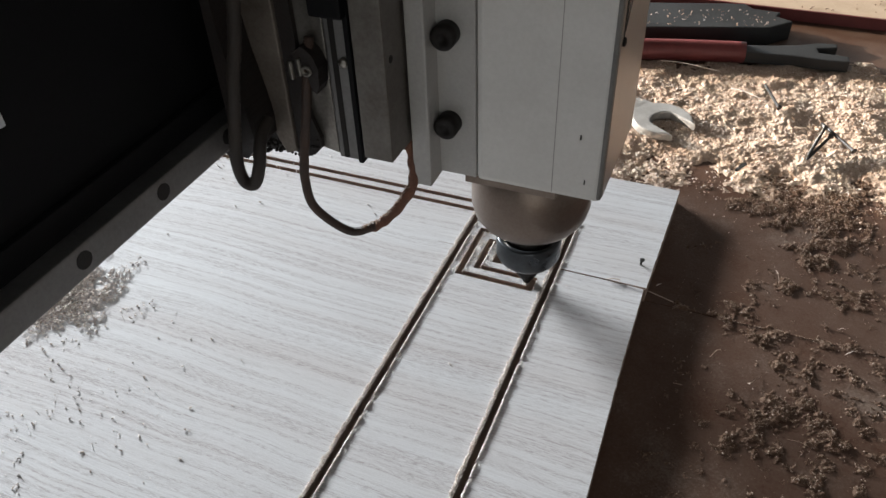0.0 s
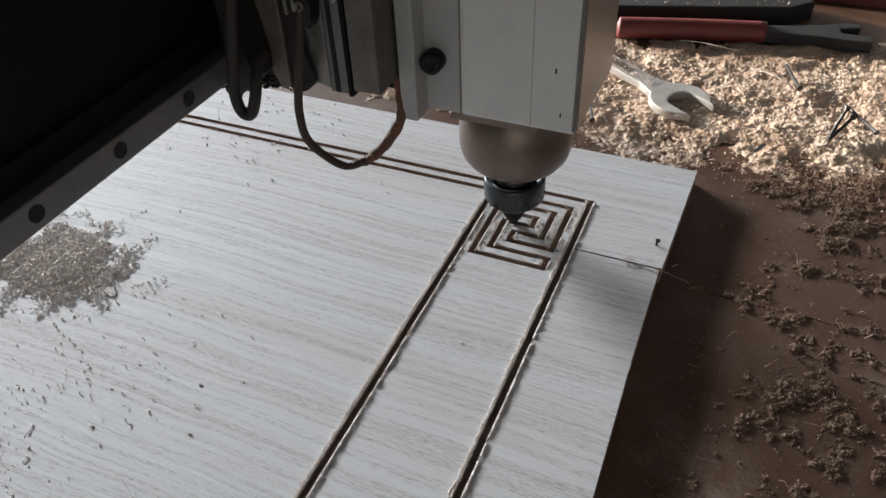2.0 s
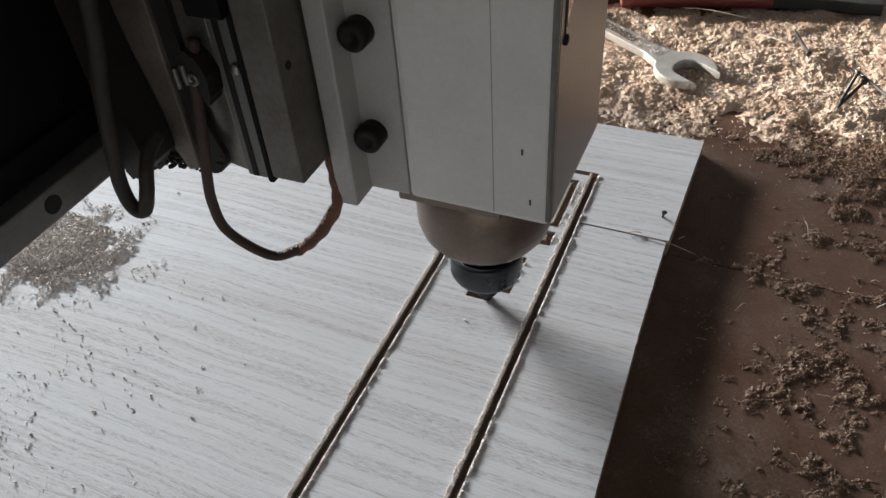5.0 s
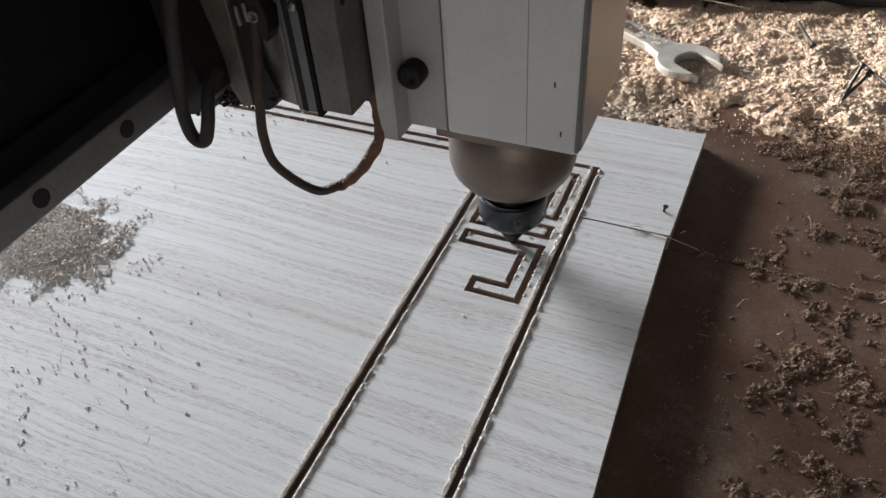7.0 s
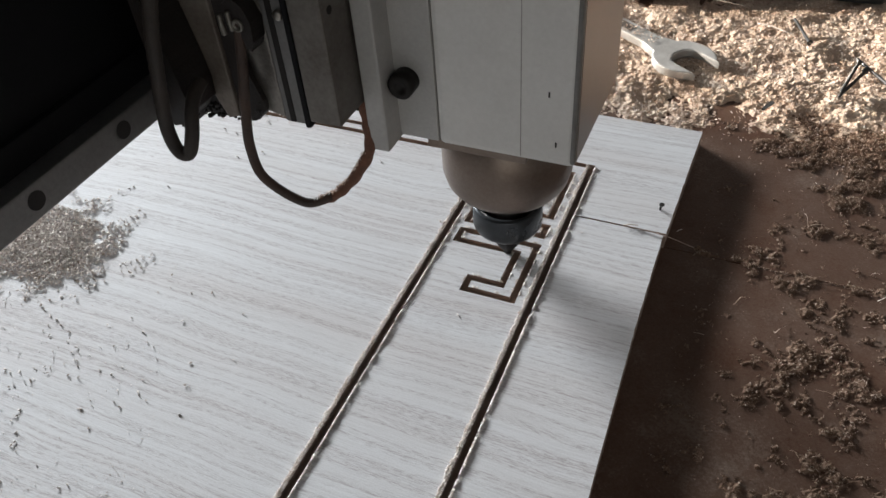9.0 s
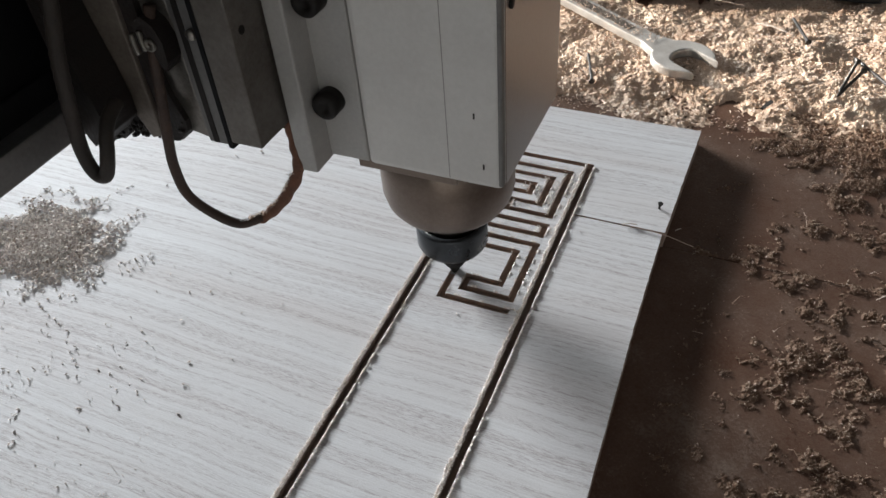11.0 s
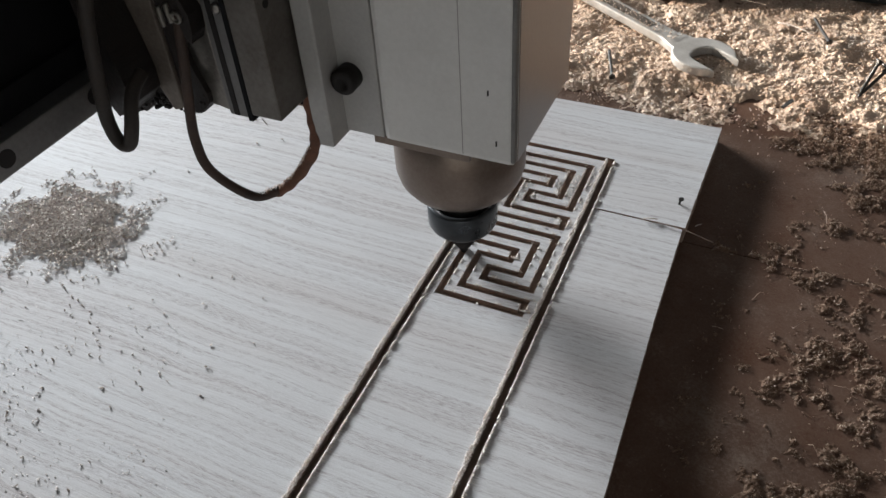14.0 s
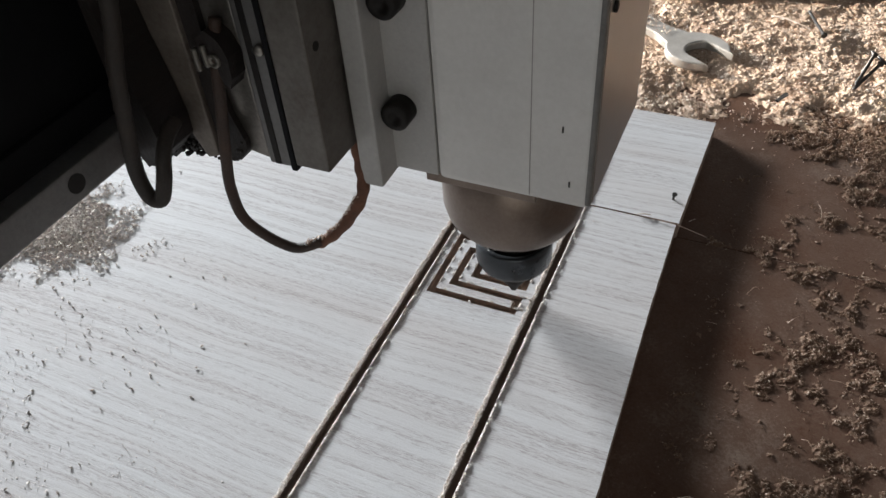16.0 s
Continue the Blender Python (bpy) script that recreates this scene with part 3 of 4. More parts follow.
# ---- spindle head ----
head = empty("spindle_head", "grey aluminium router spindle with a black collet nut", "spindle")
part("housing", box(-0.0225, 0.047, -0.040, 0.046, ZB, UP, 0.003), GREY_PAINT, head)
part("mount_plate", box(-0.054, -0.0229, -0.0392, 0.03, ZB + 0.0005, UP, 0.001), SHADED_PAINT, head)
part("mount_flange", box(-0.0545, -0.044, -0.054, -0.036, ZB - 0.001, UP, 0.0012), SHADED_PAINT, head)
part("end_plate", box(-0.031, 0.022, -0.036, 0.03, ZB - 0.006, ZB, 0.0006), NOSE, head)
part("nose", lathe([(0.0225, 0.054), (0.0255, 0.0545), (0.031, 0.0585), (0.0348, 0.064), (0.0365, 0.071), (0.0365, 0.1165)], 64), NOSE, head, "turned steel nose with a brown reflection in its colour", True)
part("shaft", lathe([(0.0125, 0.030), (0.0125, 0.0545)], 40), STEEL, head, "", True)
part("collet_nut", lathe([(0.010, 0.0225), (0.0165, 0.0225), (0.0195, 0.0255), (0.0208, 0.0285), (0.0208, 0.0415), (0.0202, 0.0428), (0.0178, 0.0428), (0.0165, 0.038), (0.0125, 0.037)], 48), NUT, head, "blackened steel collet nut", True)
part("cutter", lathe([(0.0004, 0.0), (0.0020, 0.0010), (0.0034, 0.0045), (0.0066, 0.0095), (0.0090, 0.0145), (0.0098, 0.0225)], 24), BOLT, head, "", True)
for z in (0.1405, 0.191, 0.25):
    turn = Matrix.Translation((-0.0375, -0.039, z - 0.0015)) @ Matrix.Rotation(radians(90), 4, "X")
    bolt = part("bolt", lathe([(0.0066, 0.0), (0.0066, 0.0085), (0.0058, 0.0095), (0.0030, 0.0096), (0.0026, 0.0086), (0.0003, 0.0084)], 24, m=turn), BOLT, head, "black socket bolt", True)
# Added black filler; it closes the gap between slide block and flange.
part("gap_filler", box(-0.0755, -0.0548, -0.034, -0.022, ZB + 0.006, UP, 0.001), BLACK, head, "black filler plate closing the gap beside the flange")
part("seam_strip", box(0.0203, 0.0207, -0.0401, -0.039, ZB + 0.002, UP), SEAM, head)
# A darker strip along the housing's front east edge.
part("edge_strip", box(0.0448, 0.0473, -0.0404, -0.0365, ZB + 0.002, UP, 0.0012), DARK_EDGE, head, "dark strip along the corner edge")
# Added thin sheet over the east face; it carries the brown reflection.
part("side_panel", box(0.0468, 0.0474, -0.0362, 0.0445, ZB + 0.0015, UP, 0.0002), PANEL, head, "thin satin sheet coloured with the brown reflection of the bed")
part("side_slot", box(0.0460, 0.0477, -0.0315, -0.030, 0.192, UP), BOLT, head)
part("side_screw", lathe([(0.0022, 0.0), (0.0022, 0.0012), (0.0012, 0.0016)], 16, m=Matrix.Translation((0.0473, -0.0305, 0.1925)) @ Matrix.Rotation(radians(90), 4, "Y")), BOLT, head, "", True)
cover = bmesh.new()
vs = [cover.verts.new((0.0465, y, z)) for y, z in ((-0.029, 0.197), (0.038, 0.265), (0.038, UP), (-0.029, UP))]
f = cover.faces.new(vs)
grown = bmesh.ops.extrude_face_region(cover, geom=[f])
for v in grown["geom"]:
    if isinstance(v, bmesh.types.BMVert):
        v.co.x = 0.0478
bmesh.ops.recalc_face_normals(cover, faces=cover.faces)
part("side_cover", cover, SHINY, head, "polished steel side cover")
for x, z in ((0.0375, 0.1155), (0.0335, 0.142)):
    part("nick", box(x, x + 0.0007, -0.0404, -0.0395, z, z + 0.0028), BOLT, head)

for ob in head.children:
    if ob.name.split(".")[0] not in ("nose", "shaft", "collet_nut", "cutter"):
        ob.data.transform(Matrix.Translation((0.12, -0.315, 0.325)) @ Matrix.Scale(0.96, 4) @ Matrix.Translation((-0.12, 0.315, -0.325)))

# ---- loose chips, dust and fibres ----


def flakes(places, mat, name, label, category, parent=None, curl=0.45):
    """Small bent flakes: each a place, a length, a width and a lift."""
    verts, faces = [], []
    for x, y, z, long, wide, tilt in places:
        m = Matrix.Translation((x, y, z)) @ Euler((random.gauss(0, tilt), random.gauss(0, tilt), random.uniform(0, 6.28))).to_matrix().to_4x4()
        b = len(verts)
        arch = long * random.uniform(0.05, curl)
        th = wide * 0.35
        for u, h in ((-0.5, 0), (0.0, arch), (0.5, random.uniform(0, arch))):
            w = wide * random.uniform(0.5, 1.1) / 2
            verts += [m @ Vector((u * long, -w, h)), m @ Vector((u * long, w, h)), m @ Vector((u * long, 0, h + th))]
        for k in (0, 3):
            p = b + k
            faces += [(p, p + 3, p + 5, p + 2), (p + 2, p + 5, p + 4, p + 1), (p + 1, p + 4, p + 3, p)]
        faces += [(b, b + 2, b + 1), (b + 6, b + 7, b + 8)]
    me = bpy.data.meshes.new(name)
    me.from_pydata(verts, [], faces)
    me.materials.append(mat)
    ob = new(name, me)
    ob.parent = parent
    return tagged(ob, label, category, kind="stuff")


def fbm(x, y, scale, seed=0.0):
    p = Vector((x * scale, y * scale, seed))
    return noise.fractal(p, 1.0, 2.0, 5)


def bed_height(x, y):
    """The depth of the sawdust behind the board; below zero where the bed lies bare."""
    front = 0.023 + 0.018 * fbm(x, 0, 18, 3.0) + max(0, x - 0.02) * 0.12
    rim = min((y - front) / 0.05, (0.262 + 0.25 * max(-0.2, min(x, 0.1)) + 0.02 * fbm(x, 1, 20) - y) / 0.03, (0.26 - x + 0.06 * fbm(y, 2, 14)) / 0.09, 1.0)
    return 0.0042 * min(1, rim) + 0.0030 * fbm(x, y, 26, 7) + 0.0012 * fbm(x, y, 95, 9) + 0.0008 * fbm(x, y, 300, 5) + 0.0004 * fbm(x, y, 800, 6) - 0.0008


def sawdust_bed():
    step, x0, x1, y0, y1 = 0.0011, -0.30, 0.33, 0.0, 0.36
    nx, ny = int((x1 - x0) / step), int((y1 - y0) / step)
    hs = [[bed_height(x0 + i * step, y0 + j * step) for j in range(ny)] for i in range(nx)]
    verts, faces, at = [], [], {}

    def vert(i, j):
        if (i, j) not in at:
            at[i, j] = len(verts)
            verts.append((x0 + i * step, y0 + j * step, TABLE_Z + max(hs[i][j], -0.001)))
        return at[i, j]

    for i in range(nx - 1):
        for j in range(ny - 1):
            if max(hs[i][j], hs[i + 1][j], hs[i][j + 1], hs[i + 1][j + 1]) > 0:
                faces.append((vert(i, j), vert(i + 1, j), vert(i + 1, j + 1), vert(i, j + 1)))
    me = bpy.data.meshes.new("sawdust")
    me.from_pydata(verts, [], faces)
    me.materials.append(SAWDUST)
    return tagged(new("sawdust", me), "pale sawdust lying in a rough layer behind the board", "sawdust", kind="stuff")


sawdust_bed()
rng = random.Random(4)
spots = []
while len(spots) < 80000:
    x, y = rng.uniform(-0.3, 0.33), rng.uniform(0.01, 0.34)
    h = bed_height(x, y)
    if h > 0.0005 and (x > -0.36 or rng.random() < 0.3):
        long = rng.choice((0.0003, 0.0004, 0.0005, 0.0006, 0.0009, 0.0018))
        spots.append((x, y, TABLE_Z + h + rng.uniform(-0.0004, 0.0005), long, long * rng.uniform(0.2, 0.75), 0.5))
for i in range(2600):
    x = rng.uniform(-0.2, 0.32)
    y = 0.045 + max(0, x) * 0.1 - abs(rng.gauss(0, 0.028)) + 0.02 * fbm(x, 0, 18, 3.0)
    if (y > 0.004 or x > 0.012) and fbm(x, y, 70, 51) > -0.05:
        spots.append((x, y, TABLE_Z + rng.uniform(0.0002, 0.0012), rng.uniform(0.0006, 0.002), 0.0007, 0.6))
flakes(spots, CHIPS, "wood_chips", "pale curled wood chips strewn over the sawdust", "wood chips")

def clump(x, y):
    """How thick the brown dust lies on the bare bed."""
    band = 0.42 * max(-1, 1 - abs(x - 0.115 - 0.1 * y) / 0.06)
    return 0.8 * fbm(x, y, 24, 11) + 0.60 * fbm(x, y, 90, 13) + 0.34 * fbm(x, y, 300, 17) + band - 0.20 + 0.6 * max(0, y + 0.02) / 0.1


def dust_mounds():
    step, x0, x1, y0, y1 = 0.0013, 0.015, 0.36, -0.48, 0.11
    nx, ny = int((x1 - x0) / step), int((y1 - y0) / step)
    hs = {}
    for i in range(nx):
        for j in range(ny):
            x, y = x0 + i * step, y0 + j * step
            d = clump(x, y) - 0.22
            if d > -0.15:
                hs[i, j] = min(0.0015, 0.0034 * max(d, -0.05)) * (0.75 + 0.9 * fbm(x, y, 420, 19)) + 0.0007 * fbm(x, y, 900, 23)
    verts, faces, at = [], [], {}

    def vert(k):
        if k not in at:
            at[k] = len(verts)
            verts.append((x0 + k[0] * step, y0 + k[1] * step, TABLE_Z + max(hs[k], -0.0006)))
        return at[k]

    for i, j in hs:
        quad = ((i, j), (i + 1, j), (i + 1, j + 1), (i, j + 1))
        if all(k in hs for k in quad) and max(hs[k] for k in quad) > 0.0001:
            faces.append([vert(k) for k in quad])
    me = bpy.data.meshes.new("dust_mounds")
    me.from_pydata(verts, [], faces)
    me.materials.append(BROWN_DUST)
    return tagged(new("dust_mounds", me), "low clumps of brown wood dust on the bed", "wood dust", kind="stuff")


dust_mounds()
spots = []
while len(spots) < 52000:
    x, y = rng.uniform(0.015, 0.36), rng.uniform(-0.48, 0.10)
    d = clump(x, y) - 0.22
    if d > -0.06 and rng.random() < 0.35 + 3 * d and bed_height(x, y) < 0.001:
        long = rng.choice((0.0003, 0.0004, 0.0005, 0.0007, 0.0009, 0.0014))
        z = TABLE_Z + max(0.0001, min(0.0015, 0.0034 * d)) + rng.uniform(-0.0002, 0.0005)
        spots.append((x, y, z, long, min(long * rng.uniform(0.2, 0.7), 0.0006), 0.9))
    elif rng.random() < 0.010:
        spots.append((x, y, TABLE_Z + 0.0002, rng.uniform(0.0003, 0.0011), 0.0004, 0.4))
for i in range(900):
    spots.append((0.045 + 0.3 * rng.random(), JOINT_Y + rng.gauss(0, 0.0007), TABLE_Z + 0.0003, rng.uniform(0.0004, 0.0012), 0.0004, 0.5))
flakes(spots, BROWN_CHIPS, "dust_clumps", "brown dust and crumbs in clumps on the bed", "wood dust")

spots = []
for i in range(36):
    x, y = rng.uniform(0.0, 0.33), rng.uniform(-0.4, 0.02)
    spots.append((x, y, TABLE_Z + 0.0008, rng.uniform(0.004, 0.012), 0.0004, 0.1))
flakes(spots, CHIPS, "wood_fibres", "thin pale splinters lying on the brown bed", "splinters")

# crumbs on the board: a swept heap and scattered specks
spots = []
while len(spots) < 19000:
    a, r = rng.uniform(0, 6.28), abs(rng.gauss(0, 0.5))
    x, y = -0.384 + 0.080 * r * math.cos(a), -0.257 + 0.058 * r * math.sin(a)
    d = 1.15 - r + 0.55 * fbm(x, y, 60, 21)
    if d > 0.42:
        long = rng.choice((0.0004, 0.0006, 0.0008, 0.0011, 0.0016))
        spots.append((x, y, rng.uniform(0.0000, 0.0022) * min(1, d), long, long * 0.8, 0.5))
flakes(spots, GREY_CHIPS, "crumb_heap", "grey-brown heap of cutting crumbs on the board", "wood crumbs", curl=0.15)
spots = []
while len(spots) < 3900:
    x, y = rng.uniform(-0.6, -0.05), rng.uniform(-0.62, -0.002)
    near = max(0.0, min(1.0, (-0.20 - x) / 0.12)) * (max(0, min(1, (-0.24 - y) / 0.08)) + 0.5 * max(0, min(1, (y + 0.15) / 0.06)))
    if rng.random() < 0.008 + 0.97 * near * max(0, 0.45 + 0.9 * fbm(x, y, 20, 30)):
        long = rng.choice((0.0003, 0.0005, 0.0006, 0.0008, 0.0012, 0.0017))
        spots.append((x, y, 0.0002, long, long * 0.75, 0.4))
flakes(spots, GREY_CHIPS, "crumbs", "dark specks of cutting dust scattered on the board", "wood crumbs")


spots = []
while len(spots) < 9000:
    x, y = rng.uniform(-0.56, -0.15), rng.uniform(-0.52, -0.25)
    d = (-0.26 - x) / 0.12 + (-0.30 - y) / 0.10 + 1.6 * fbm(x, y, 30, 41) + 0.8 * fbm(x, y, 120, 43) - 0.5
    if rng.random() < min(1, max(0, d) * 0.5):
        long = rng.choice((0.0003, 0.0004, 0.0005, 0.0007))
        spots.append((x, y, 0.0001, long, long * 0.8, 0.3))
flakes(spots, GREY_CHIPS, "fine_dust", "fine grey dust drifted over the near part of the board", "wood dust", curl=0.2)


def tufts(lines, per_metre, size, name, label, parent=None, seed=1):
    """Torn fibres that stand along the edges of a groove. Each line: two ends, the outward side."""
    r = random.Random(seed)
    verts, faces = [], []
    for (x0, y0), (x1, y1), (ox, oy) in lines:
        length = math.hypot(x1 - x0, y1 - y0)
        for i in range(max(1, int(length * per_metre))):
            f = r.random()
            x, y = x0 + (x1 - x0) * f, y0 + (y1 - y0) * f
            if noise.noise((x * 160, y * 160, seed)) < -0.25:
                continue
            b = len(verts)
            long, wide = size * r.uniform(0.4, 1.3), size * r.uniform(0.15, 0.4)
            sx, sy = (x1 - x0) / length, (y1 - y0) / length
            lean = r.uniform(-0.9, 0.5)
            for u, h, w in ((-0.15, 0.00005, 1.0), (0.3, r.uniform(0.15, 0.5), 0.9), (0.8, r.uniform(0.1, 0.7), 0.3)):
                cx, cy = x + ox * u * long + sx * lean * u * long, y + oy * u * long + sy * lean * u * long
                verts += [(cx - sx * w * wide, cy - sy * w * wide, h * long), (cx + sx * w * wide, cy + sy * w * wide, h * long), (cx, cy, h * long + 0.0002)]
            for k in (0, 3):
                p = b + k
                faces += [(p, p + 3, p + 5, p + 2), (p + 2, p + 5, p + 4, p + 1), (p + 1, p + 4, p + 3, p)]
    me = bpy.data.meshes.new(name)
    me.from_pydata(verts, [], faces)
    me.materials.append(FIBRE)
    ob = new(name, me)
    ob.parent = parent
    return tagged(ob, label, "wood fibres" if parent is None else "", kind="stuff")


H = CUT / 2
long_lines = []
for x, top in ((GROOVE_W, I_Y), (GROOVE_E, H_Y)):
    long_lines += [((x - H, top), (x - H, -0.75), (-1, 0)), ((x + H, top), (x + H, -0.75), (1, 0))]
tufts(long_lines[0::2], 5200, 0.0012, "west_burrs", "low torn fibres along the far side of the long grooves", seed=2)
tufts(long_lines[1::2], 3600, 0.0016, "groove_burrs", "torn pale fibres along the two long grooves", seed=3)
tufts([((x, y + s), (GROOVE_W, y + s), (0, 1 if s > 0 else -1)) for x in (-0.6,) for y in (H_Y, I_Y) for s in (-H, H)], 260, 0.0010, "line_burrs", "fine torn fibres along the cross grooves", seed=4)


def loop_edges(loop):
    for (x0, y0), (x1, y1) in zip(loop, loop[1:]):
        if x0 == x1:
            yield (x0 - H, y0), (x1 - H, y1), (-1, 0)
            yield (x0 + H, y0), (x1 + H, y1), (1, 0)
        else:
            yield (x0, y0 - H), (x1, y1 - H), (0, -1)
            yield (x0, y0 + H), (x1, y1 + H), (0, 1)


spots = []
for x, top in ((GROOVE_W, I_Y), (GROOVE_E, H_Y)):
    for i in range(9000):
        y = rng.uniform(-0.62, top)
        w = 0.0016 + 0.0013 * noise.noise((x * 50, y * 210, 5)) + 0.0006 * noise.noise((x * 50, y * 900, 6))
        if w > 0:
            spots.append((x - H - rng.uniform(-0.0003, w), y, rng.uniform(0, 0.0010), rng.uniform(0.0006, 0.0015), 0.0007, 0.6))
    for i in range(1100):
        y = rng.uniform(-0.62, top)
        spots.append((x + H + abs(rng.gauss(0, 0.0009)), y, rng.uniform(0, 0.0004), rng.uniform(0.0005, 0.0014), 0.0005, 0.8))
flakes(spots, FIBRE, "groove_crust", "pale crumbled crust along the long grooves", "wood dust")
key_edges = list(loop_edges(hook_loop(0))) + list(loop_edges(clasp_loop(0)))
tufts([e for e in key_edges if e[2][0]], 2600, 0.0013, "key_burrs", "torn pale fibres along the finished key", seed=5)
spots = []
for (x0, y0), (x1, y1), (ox, oy) in key_edges:
    for i in range(int(1150 * math.hypot(x1 - x0, y1 - y0) * (1.0 if ox else 0.25))):
        f = rng.random()
        spots.append((x0 + (x1 - x0) * f + ox * rng.uniform(0, 0.004), y0 + (y1 - y0) * f + oy * rng.uniform(0, 0.002), 0.0003, rng.uniform(0.0006, 0.0016), 0.0006, 0.6))
flakes(spots, FIBRE, "key_dust", "pale cutting dust between the grooves of the key", "wood dust")

# ---- what the cutter takes out of the second key, bit by bit ----
STEP = 0.0049
removed = []


def strips(loop, times):
    """Uncut veneer over the grooves still to come, in short pieces, with the fibres that the cut will raise."""
    for (a, b), (t0, t1), n in zip(zip(loop, loop[1:]), zip(times, times[1:]), range(99)):
        (x0, y0), (x1, y1) = a, b
        length = math.hypot(x1 - x0, y1 - y0)
        dx, dy = (x1 - x0) / length, (y1 - y0) / length
        count = max(1, round(length / STEP))
        for i in range(count):
            f0, f1 = H + (length - H) * i / count, H + (length - H) * (i + 1) / count
            f1 = f1 if i < count - 1 else length + H
            if n == len(loop) - 2 and i == count - 1:
                f1 = length - H
            if n == 0 and i == 0:
                f0 = -H
            if f1 <= f0:
                continue
            xs = sorted((x0 + dx * f0 - abs(dy) * H, x0 + dx * f1 + abs(dy) * H))
            ys = sorted((y0 + dy * f0 - abs(dx) * H, y0 + dy * f1 + abs(dx) * H))
            cx, cy = (xs[0] + xs[1]) / 2, (ys[0] + ys[1]) / 2
            wx, wy = (xs[1] - xs[0]) / 2 , (ys[1] - ys[0]) / 2
            ob = part("uncut_strip", box(-wx, wx, -wy, wy, -0.0012, 0.0), [VENEER], engraved)
            at = t0 + (t1 - t0) * min(1, (f0 + f1) / 2 / length)
            ob.location = (cx, cy, 0)
            removed.append((ob, cx, cy, at, -0.0050))
            if dy and i % 2 == 0 or (not dy and i % 3 == 0):
                e = [((cx - wx, cy), (cx - wx, cy + 2 * wy), (-1, 0)), ((cx + wx, cy), (cx + wx, cy + 2 * wy), (1, 0))] if dy else [((cx, cy + wy), (cx + 2 * wx, cy + wy), (0, 1))]
                burr = tufts([tuple((p[0] - cx, p[1] - cy) for p in q[:2]) + (q[2],) for q in e], 2600, 0.0013, "raised_burr", "torn pale fibres beside the fresh cut", engraved, seed=100 + len(removed))
                removed.append((burr, cx, cy, at + 0.15, 0.006))


strips(HK2, (3.66, 4.17, 4.51, 4.75, 4.87, 5.22, 5.79, 6.38, 6.5))
strips(CR2, (10.26, 10.73, 11.08, 11.32, 11.44, 11.74, 12.24, 12.76, 12.90))

# ---- tools and litter behind the board ----


def at_angle(ob, x, y, z, turn, tilt=0.0, roll=0.0):
    ob.matrix_world = pose(x, y, z, tilt, roll, turn)
    return ob


def spanner():
    """Open-ended spanner, jaws towards +x."""
    R, g = 0.0262, 0.0142
    pts = [(-0.24, -0.0095), (-0.04, -0.0088)]
    for i in range(13):
        a = radians(-150 + i * (150 - 38) / 12)
        pts.append((R * math.cos(a), R * math.sin(a)))
    pts += [(0.0255, -g), (0.004, -g)]
    for i in range(1, 8):
        a = radians(-90 - 180 * i / 8)
        pts.append((0.002 + 0.010 * math.cos(a), g * math.sin(a)))
    pts += [(0.004, g), (0.0255, g)]
    for i in range(13):
        a = radians(38 + i * (150 - 38) / 12)
        pts.append((R * math.cos(a), R * math.sin(a)))
    pts += [(-0.04, 0.0088), (-0.24, 0.0095)]
    tool = empty("spanner", "worn chrome open-ended spanner lying in sawdust", "spanner")
    part("spanner_body", prism(pts, 0, 0.0075, 0.0014), CHROME, tool)
    part("handle_panel", box(-0.22, -0.06, -0.0045, 0.0045, 0.0074, 0.0079, 0.0002), DULL_STEEL, tool, "recessed dusty panel")
    return tool


wrench = spanner()
at_angle(wrench, -0.031, 0.108, TABLE_Z + 0.0042, -33, 0, 1.5)
spots = []
for i in range(420):
    u, v = rng.uniform(-0.2, -0.03), rng.uniform(-0.008, 0.008)
    a = radians(-33)
    spots.append((-0.031 + u * math.cos(a) - v * math.sin(a), 0.108 + u * math.sin(a) + v * math.cos(a), TABLE_Z + 0.0124 - u * 0.026, 0.0013, 0.0008, 0.3))
flakes(spots, CHIPS, "spanner_dust", "fine sawdust lying on the spanner's handle", "sawdust")


def red_tool():
    """Cutter with a red rubber grip and a dark hooked head."""
    tool = empty("pincers", "dark steel pincers with a dull red rubber grip", "pincers")
    part("grip", tube([(-0.143, 0.0, 0.009), (-0.138, 0, 0.009), (-0.11, 0, 0.0095), (-0.05, 0.001, 0.0095), (0.0, 0, 0.0095)], lambda f: 0.006 + 0.0046 * min(1, f * 5), 16, 8), RED, tool, "dull red rubber grip", True)
    pts = [(-0.002, -0.0085), (0.045, -0.0125), (0.075, -0.0205), (0.094, -0.0225), (0.096, -0.010), (0.070, -0.0035), (0.070, 0.006), (0.090, 0.0085), (0.092, 0.018), (0.074, 0.0195), (0.055, 0.013), (0.02, 0.0095), (-0.002, 0.009)]
    part("jaw", prism(pts, 0.002, 0.0135, 0.0015), BAR, tool, "dark steel hooked jaw")
    return tool


at_angle(red_tool(), 0.024, 0.264, TABLE_Z + 0.002, 13.5)


def dark_slab():
    pts = [(-0.42, -0.042), (0.035, -0.036), (0.062, -0.020), (0.048, -0.006), (0.055, 0.004), (0.028, 0.014), (0.022, 0.028), (-0.42, 0.032)]
    ob = part("dark_slab", prism(pts, 0, 0.02, 0.0015), BAR)
    return tagged(ob, "dark dusty slab with a broken end behind the tools", "slab")


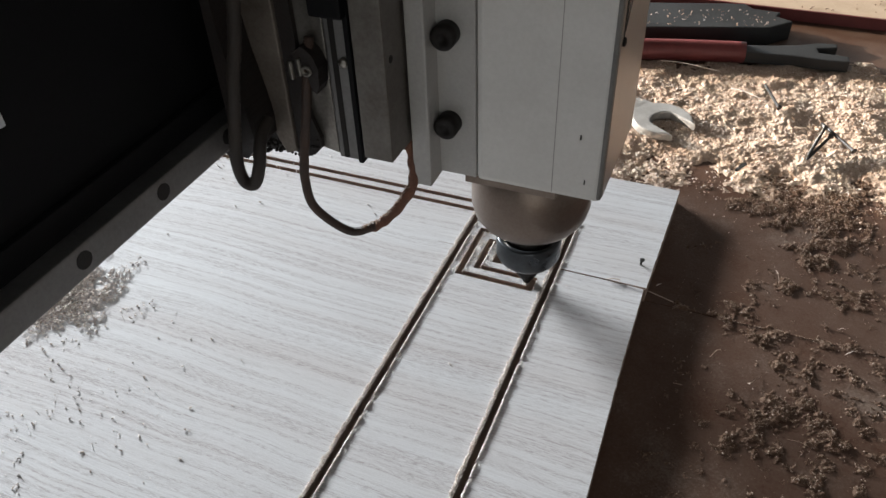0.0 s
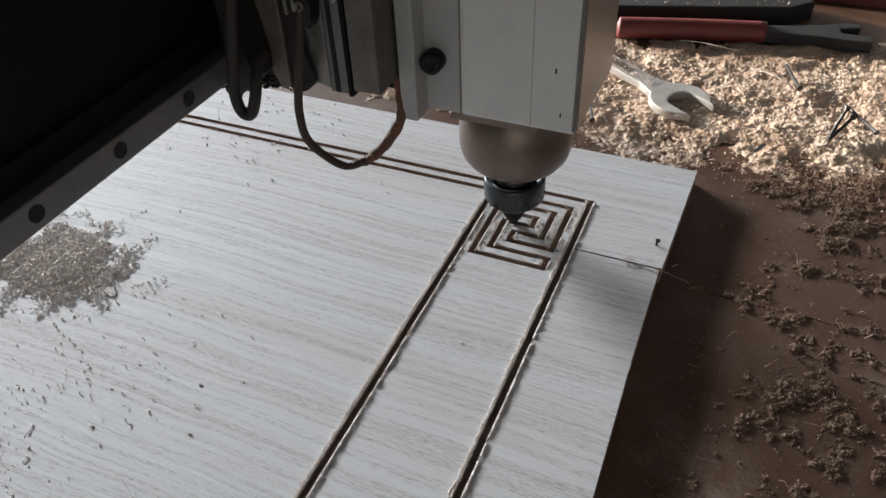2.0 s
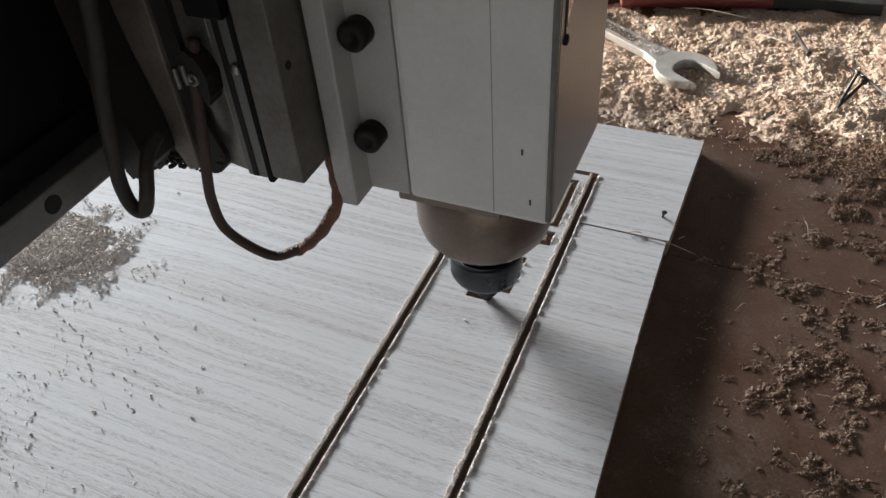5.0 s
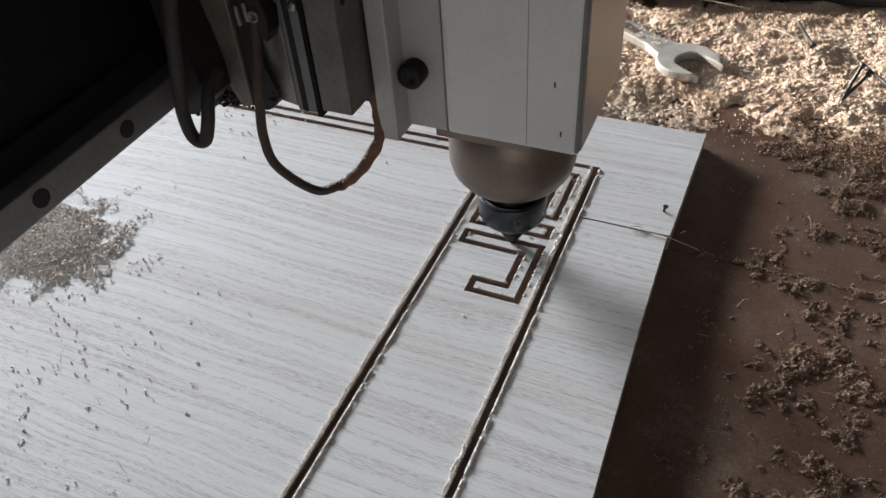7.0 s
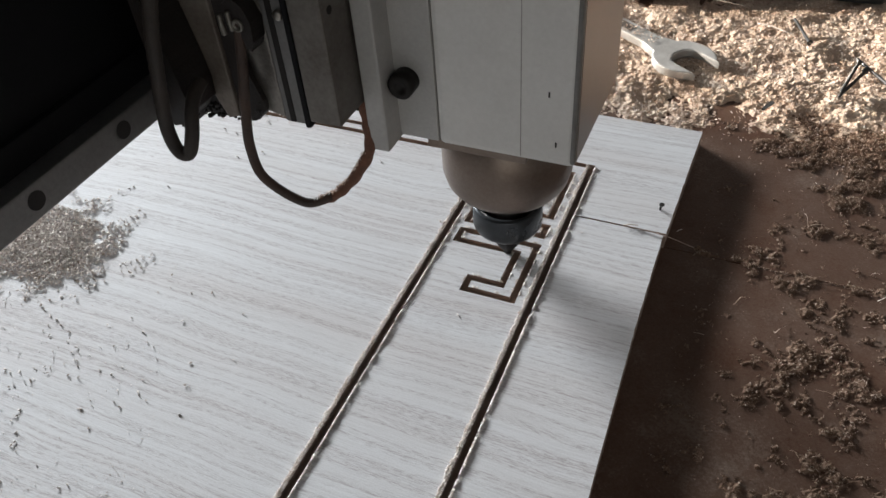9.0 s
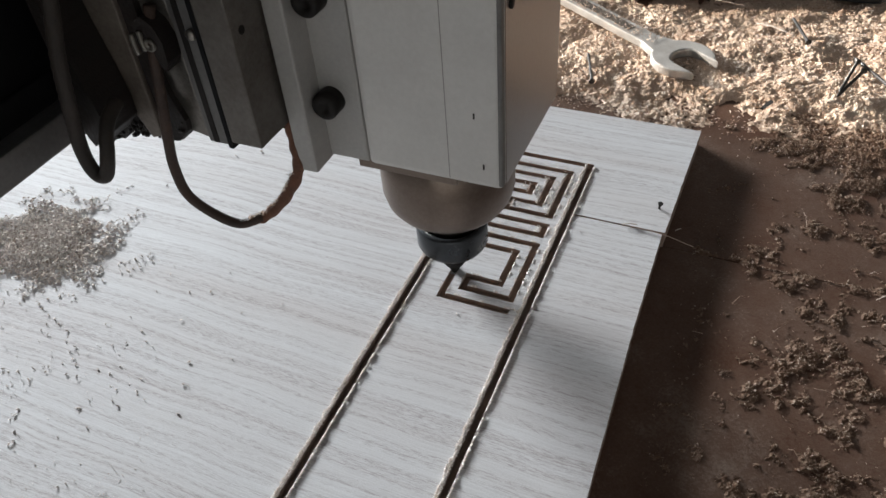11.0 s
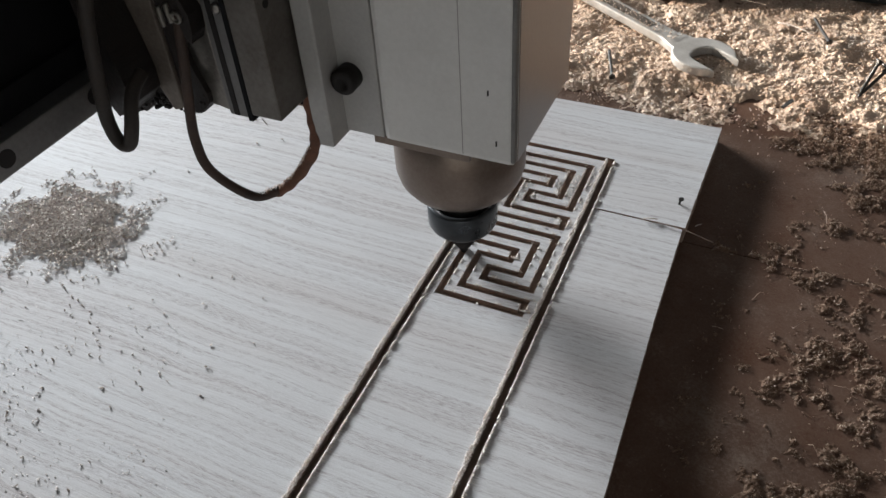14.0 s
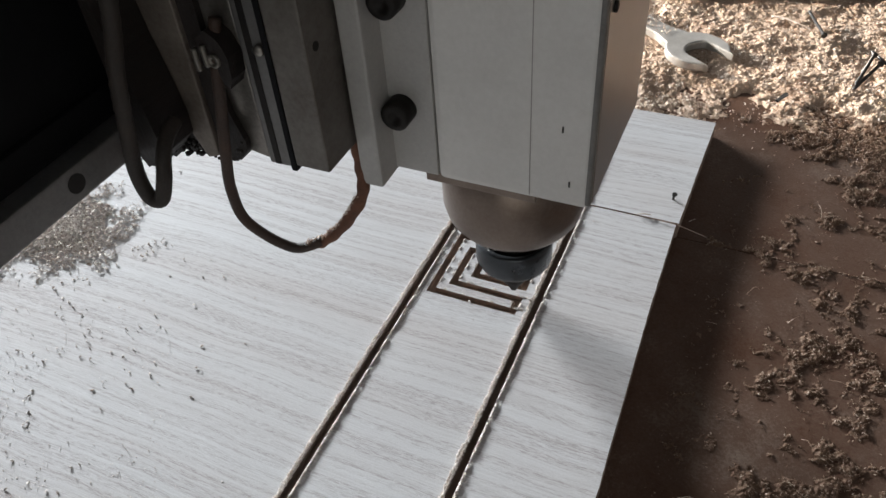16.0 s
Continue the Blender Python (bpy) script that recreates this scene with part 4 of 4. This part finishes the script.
at_angle(dark_slab(), 0.0, 0.338, TABLE_Z, 16)
spots = []
for i in range(90):
    u, v = rng.uniform(-0.12, 0.045), rng.uniform(-0.034, 0.010)
    a = radians(16)
    spots.append((u * math.cos(a) - v * math.sin(a), 0.338 + u * math.sin(a) + v * math.cos(a), TABLE_Z + 0.0205, rng.uniform(0.0008, 0.003), 0.001, 0.3))
flakes(spots, CHIPS, "slab_dust", "pale chips lying on the dark slab", "wood chips")
plank = empty("wooden_plank", "tan wooden plank with a dull red front edge", "plank", (0, 0.4265, TABLE_Z))
part("plank_body", box(-0.3, 0.6, -0.035, 0.14, 0, 0.012, 0.001), CARDBOARD, plank)
part("red_edge", box(-0.3, 0.6, -0.0385, -0.0354, 0, 0.0125, 0.0006), RED, plank, "dull red edge strip")
spots = [(rng.uniform(0.0, 0.4), rng.uniform(0.395, 0.52), TABLE_Z + 0.0125, rng.uniform(0.001, 0.005), 0.0015, 0.4) for i in range(160)]
flakes(spots, BROWN_CHIPS, "plank_litter", "brown crumbs lying on the tan plank", "wood crumbs")


def nail(length=0.042):
    """A wire nail along +x."""
    turn = Matrix.Rotation(radians(90), 4, "Y")
    prof = [(0.0003, -length / 2), (0.0013, -length / 2 + 0.003), (0.0013, length / 2 - 0.001), (0.0026, length / 2 - 0.0006), (0.0026, length / 2)]
    ob = part("nail", lathe(prof, 12, m=turn), NAIL, None, "", True)
    return tagged(ob, "dark steel wire nail lying in the sawdust", "nail", "loose nails")


first = nail()
at_angle(first, 0.0976, 0.1012, TABLE_Z + 0.0105, 65.6, 0, -6)
for x, y, z, turn, roll in ((0.111, 0.119, 0.0135, -50.7, 5), (0.0953, 0.1065, 0.0130, 75.6, -9), (0.0558, 0.1827, 0.0100, -67.8, 3), (-0.1007, 0.0732, 0.0085, -71, 4)):
    copy_thing(first, pose(x, y, TABLE_Z + z, 0, roll, turn))
stub = part("bent_nail", tube([(0, 0, -0.004), (0.0002, 0, 0.002), (0.0007, -0.0004, 0.0046)], 0.0008, 10, 6), NAIL)
stub.location = (-0.0113, -0.0965, 0)
bmesh_head = lathe([(0.0017, 0.0042), (0.0017, 0.0050)], 14, m=Matrix.Translation((0.0007, -0.0004, 0)))
part("nail_head", bmesh_head, NAIL, stub)
tagged(stub, "bent dark nail driven into the board near its edge", "nail")
sliver = part("splinter", tube([(-0.026, -0.1196, 0.0003), (-0.018, -0.1204, 0.0009), (-0.003, -0.1222, 0.0012), (0.015, -0.1262, 0.0002)], lambda f: 0.00015 + 0.00022 * math.sin(math.pi * min(0.95, f + 0.1)), 6, 6), CORE)
tagged(sliver, "long thin brown splinter sticking out of the crack", "splinter")
curl = part("shaving", tube([(-0.030, -0.1205, 0.0012), (-0.026, -0.1195, 0.0022), (-0.021, -0.1175, 0.0012)], 0.0004, 6, 6), FIBRE)
tagged(curl, "short pale shaving caught on the crack", "shaving")
blade = part("metal_strip", prism([(-0.010, -0.0012), (0.008, -0.0018), (0.010, 0.0005), (0.005, 0.0018), (-0.010, 0.0012)], 0, 0.0012, 0.0003), NAIL)
tagged(blade, "small dark metal strip lying in the sawdust", "metal strip")
at_angle(blade, 0.0410, 0.0560, TABLE_Z + 0.0075, 70, 8, 8)
for x, y, turn, long in ((-0.0228, 0.224, -5, 0.058), (0.0363, 0.1811, -23, 0.036)):
    straw = part("straw", tube([(-long / 2, 0, 0), (-long / 6, 0.0008, 0.0012), (long / 5, -0.0006, 0.0010), (long / 2, 0.0004, -0.0006)], lambda f: 0.00055 - 0.0002 * f, 8, 6), FIBRE, None, "", True)
    tagged(straw, "thin pale straw lying on the sawdust", "straw", "loose straws")
    at_angle(straw, x, y, TABLE_Z + 0.0085, turn)


def motions():
    times = [i / 10 for i in range(161)]
    walk(beam, [(t, pose(tip(t)[0], 0, 0)) for t in times])
    walk(carriage, [(t, pose(tip(t)[0], tip(t)[1], 0)) for t in times])
    walk(head, [(t, pose(*tip(t))) for t in times])
    # a piece in the cutter's way goes down as it is cut; a burr comes up
    for ob, x, y, at, move in removed:
        low, high = (0.0, move) if move < 0 else (-move, 0.0)
        walk(ob, [(0, pose(x, y, low)), (at - 0.04, pose(x, y, low)), (at + 0.06, pose(x, y, high)), (16, pose(x, y, high))])


motions()
